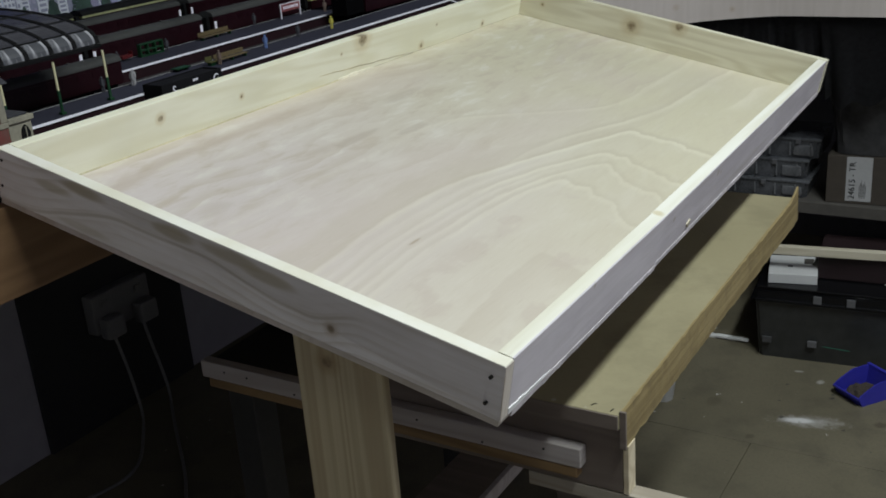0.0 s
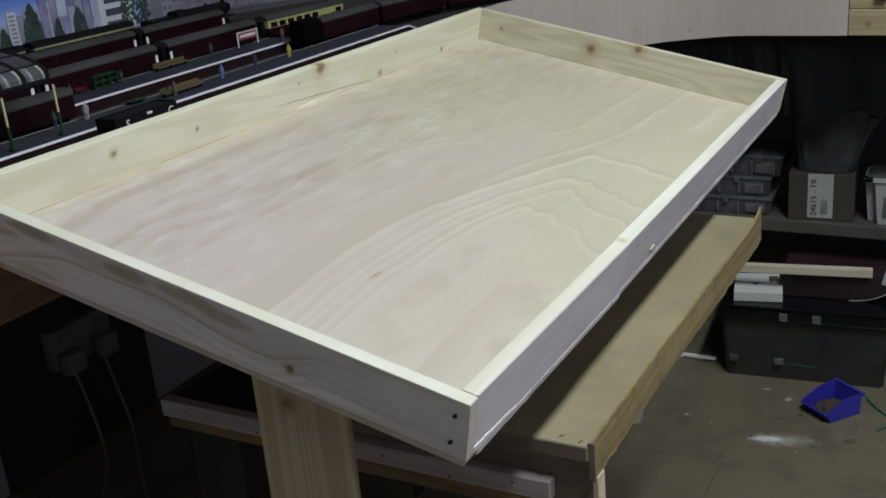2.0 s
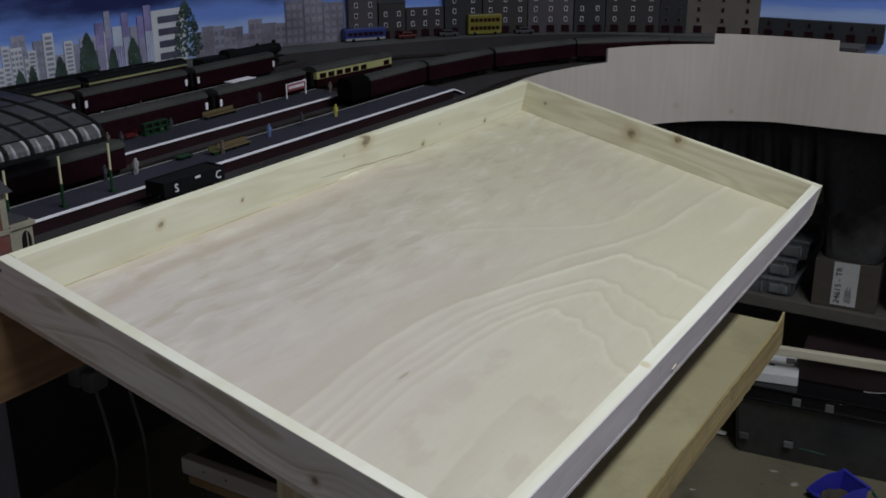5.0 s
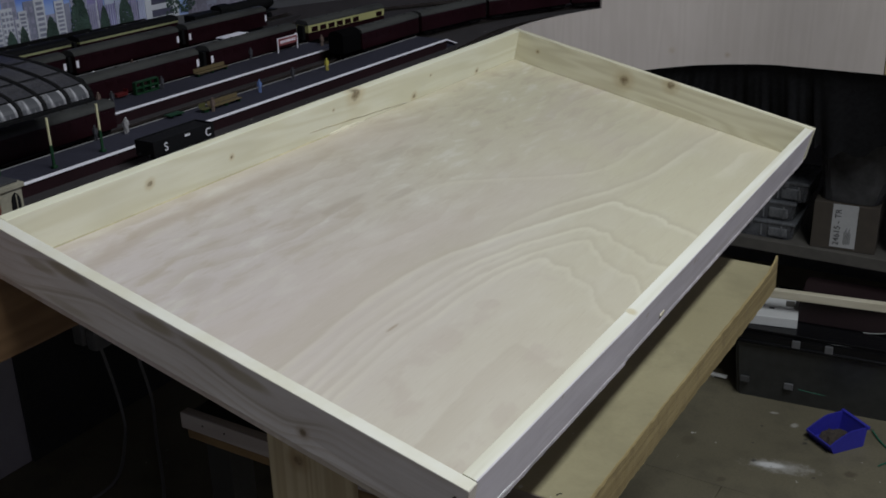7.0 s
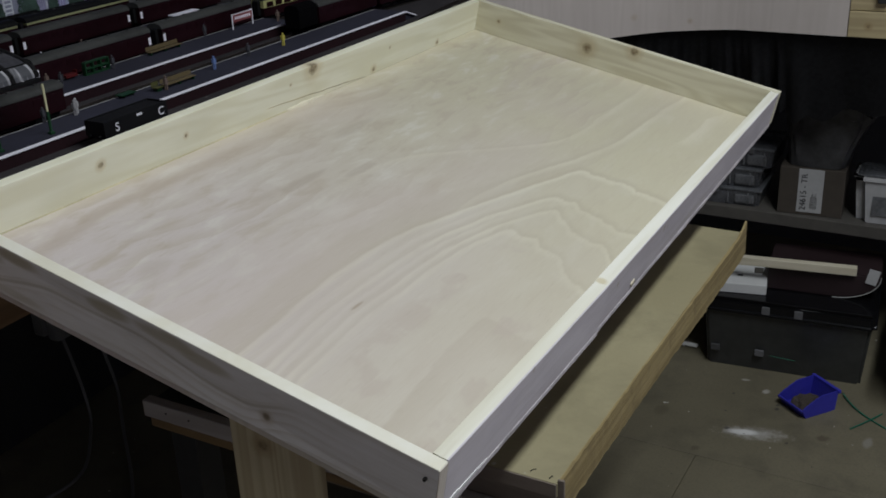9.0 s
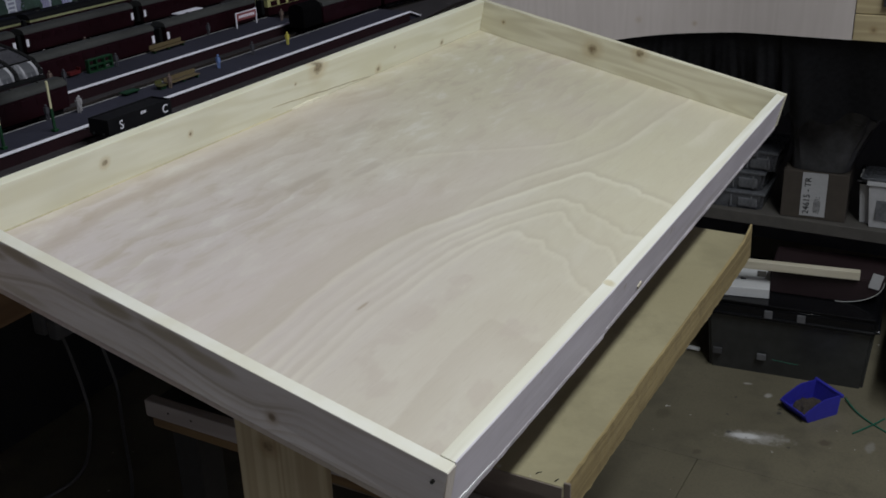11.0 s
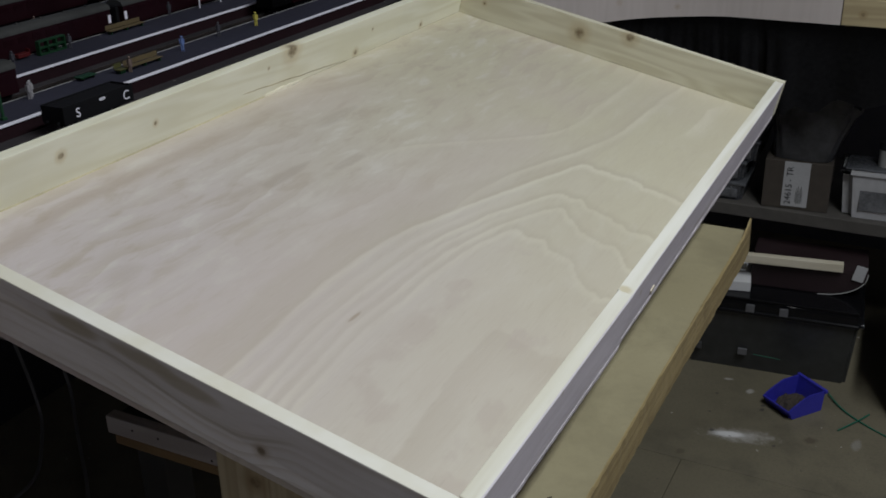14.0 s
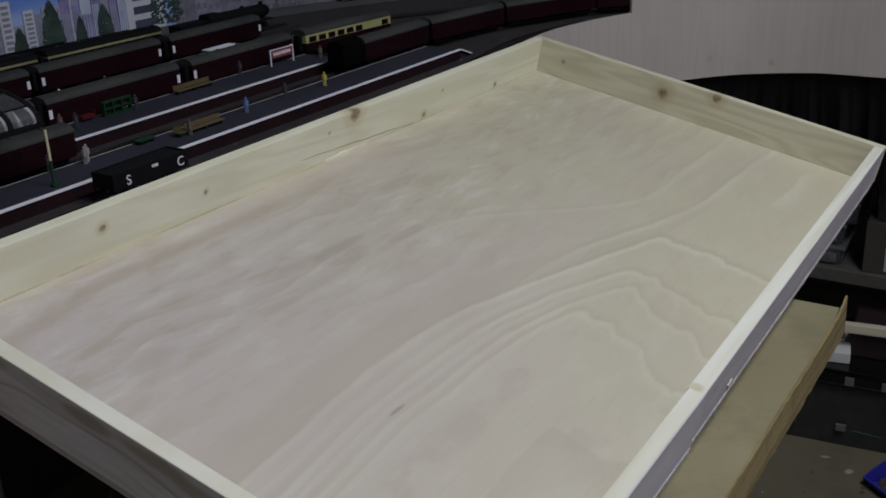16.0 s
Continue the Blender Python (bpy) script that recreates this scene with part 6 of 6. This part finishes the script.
def printed_tree(s, z1, w):
    bm = bmesh.new()
    for k in range(420):
        f = rnd.random() ** 1.1
        zz = 1.015 + (z1 - 1.015) * f
        a = s + (rnd.random() - 0.5) * w * 1.02 * (1 - f ** 1.9) ** 0.75
        p, d = on_back(a, 0.004 + 0.001 * rnd.random())
        bmesh.ops.create_icosphere(bm, subdivisions=1, radius=1, matrix=Matrix.Translation((p.x, p.y, zz)) @ Matrix.Diagonal((0.0007, rnd.uniform(0.0013, 0.0030) * (w / 0.03) ** 0.5, rnd.uniform(0.0015, 0.0036), 1)))
    part("printed_tree", bm, PRINT["green"], backscene)


for s, z1, w in ((2.065, 1.140, 0.085), (1.90, 1.075, 0.04), (1.775, 1.10, 0.05), (1.78, 1.085, 0.04), (1.70, 1.06, 0.03), (1.63, 1.05, 0.02), (1.60, 1.045, 0.022), (1.84, 1.06, 0.025), (1.48, 1.05, 0.03)):
    printed_tree(s, z1, w)

road = thing("model_road", "grey raised model road along the backscene", "model road")
ra, rb = [], []
for k in range(40):
    s = 1.95 + (3.95 - 1.95) * k / 39
    p, _ = on_back(s, 0.0065)
    q, _ = on_back(s, 0.09 + 0.03 * math.sin(k * 0.2))
    ra.append(q)
    rb.append(p)
part("road_bed", sheet(ra, rb, BOARD, 1.008), M_ROAD, road, "dusty grey roadway")
bm = bmesh.new()
rows = []
for k in range(40):
    s = 1.95 + (3.95 - 1.95) * k / 39
    q, _ = on_back(s, 0.0902 + 0.03 * math.sin(k * 0.2))
    r, _ = on_back(s, 0.13 + 0.03 * math.sin(k * 0.2))
    rows.append([bm.verts.new((q.x, q.y, 1.008)), bm.verts.new((r.x, r.y, BOARD + 0.001)), bm.verts.new((q.x, q.y, BOARD + 0.001))])
for a, b in zip(rows, rows[1:]):
    for j in range(3):
        bm.faces.new((a[j], b[j], b[(j + 1) % 3], a[(j + 1) % 3]))
bmesh.ops.recalc_face_normals(bm, faces=bm.faces[:])
part("embankment", bm, M_GROUND, road, "dark grey bank")
low = thing("parapet_strip", "long dark strip of scenery below the skyline", "model wall")
part("parapet", along_back(0.95, 1.79, 0.0085, 0.004, BOARD, 1.022), M_UNDER, low)
part("parapet", along_back(1.792, 1.948, 0.0085, 0.004, BOARD, 1.018), M_UNDER, low)


def terrace(s0, s1, z1, tone, cols, label, roof=True, wtone="pale"):
    p, d = on_back((s0 + s1) / 2, 0.007)
    h = (s1 - s0) / 2
    t = thing("model_house", label, "model building", pose(p.x, p.y, 1.0082, 0, 0, math.degrees(math.atan2(d.y, d.x)) - 90), "street of model buildings")
    part("wall", block(0, 0.018, -h, h, 0, z1 - 1.008, 0.0005), PRINT[tone], t)
    if roof:
        bm = bmesh.new()
        prism(bm, [(-0.001, z1 - 1.0078), (0.020, z1 - 1.0078), (-0.001, z1 - 0.992)], -h - 0.001, h + 0.001)
        part("roof", bm, M_SLATE, t)
    for c in range(cols):
        y = -h + (c + 0.5) * 2 * h / cols
        for z in (0.030, 0.058, 0.085):
            if z + 0.014 < z1 - 1.008:
                w = part("window", block(0.0182, 0.0192, y - 0.0045, y + 0.0045, z, z + 0.013), PRINT[wtone], t, "small white window")
                part("pane", block(0.0192, 0.0196, y - 0.0032, y + 0.0032, z + 0.0015, z + 0.0115), M_GLASS, w)
        part("shop_front", block(0.0182, 0.0196, y - 0.011, y + 0.011, 0.002, 0.021), M_GLASS, t)
    return t


terrace(2.52, 2.60, 1.12, "dusk", 2, "tall dusky model town house")
terrace(2.605, 2.68, 1.10, "brick", 2, "dark brick model house")
terrace(2.685, 2.79, 1.085, "brick", 3, "dark model shop with a red fascia", roof=False)
terrace(2.795, 2.90, 1.115, "dark", 2, "tall dark model street warehouse")
terrace(2.905, 3.03, 1.11, "brick", 3, "dark brick model terrace")
terrace(3.035, 3.16, 1.12, "dusk", 3, "grey model terrace with pale windows")
terrace(3.165, 3.25, 1.105, "dark", 2, "narrow dark model house")
terrace(3.255, 3.40, 1.115, "brick", 3, "grey brick model house with white windows")
terrace(3.404, 3.474, 1.12, "dark", 2, "narrow dark model warehouse", roof=False, wtone="dusk")
terrace(3.478, 3.67, 1.20, "beige", 3, "tall beige model block", roof=False, wtone="dusk")
terrace(3.675, 3.99, 1.058, "dark", 6, "long low dark model arcade", roof=False, wtone="dark")


def bus(s, off, decks, body, label, length=0.10):
    p, d = on_back(s, off)
    b = thing("model_bus", label, "model bus", pose(p.x, p.y, 1.0082, 0, 0, math.degrees(math.atan2(d.y, d.x)) - 90), "model buses")
    top = 0.021 * decks + 0.013
    part("body", block(-0.014, 0.014, -length / 2, length / 2, 0.004, top, 0.0025), body, b)
    part("skirt", block(-0.0142, 0.0142, -length / 2 + 0.002, length / 2 - 0.002, 0.0035, 0.0095, 0.0008), M_FGREY if decks == 1 else body, b)
    for deck in range(decks):
        for k in range(7):
            y = -length * 0.43 + k * length * 0.125
            part("window", block(0.0142, 0.0148, y, y + length * 0.10, 0.0145 + deck * 0.021, 0.024 + deck * 0.021), M_GLASS, b)
    for y in (-length * 0.3, length * 0.3):
        part("wheel", rod(bmesh.new(), (0.0105, y, 0.0045), (0.0145, y, 0.0045), 0.0045, sides=12), M_UNDER, b)


bus(2.56, 0.026, 1, M_BLUEV, "blue and white single deck model bus", 0.115)
bus(2.905, 0.028, 2, M_YELLOW, "yellow double deck model bus", 0.095)


def car(s, off, body, label):
    p, d = on_back(s, off)
    c = thing("model_car", label, "model car", pose(p.x, p.y, 1.0082, 0, 0, math.degrees(math.atan2(d.y, d.x)) - 90), "model cars")
    part("body", block(-0.010, 0.010, -0.026, 0.026, 0.003, 0.011, 0.002), body, c)
    part("cabin", block(-0.0085, 0.0085, -0.015, 0.012, 0.0112, 0.018, 0.002), body, c)
    part("side_glass", block(0.0086, 0.009, -0.012, 0.009, 0.0125, 0.0165), M_GLASS, c)
    for y in (-0.016, 0.016):
        part("wheel", rod(bmesh.new(), (0.0085, y, 0.004), (0.0105, y, 0.004), 0.004, sides=12), M_UNDER, c)


car(2.68, 0.036, M_REDV, "small dark red model car")
car(2.80, 0.038, M_FDARK, "small dark grey model car")
car(3.02, 0.036, M_FDARK, "small dark grey model car")
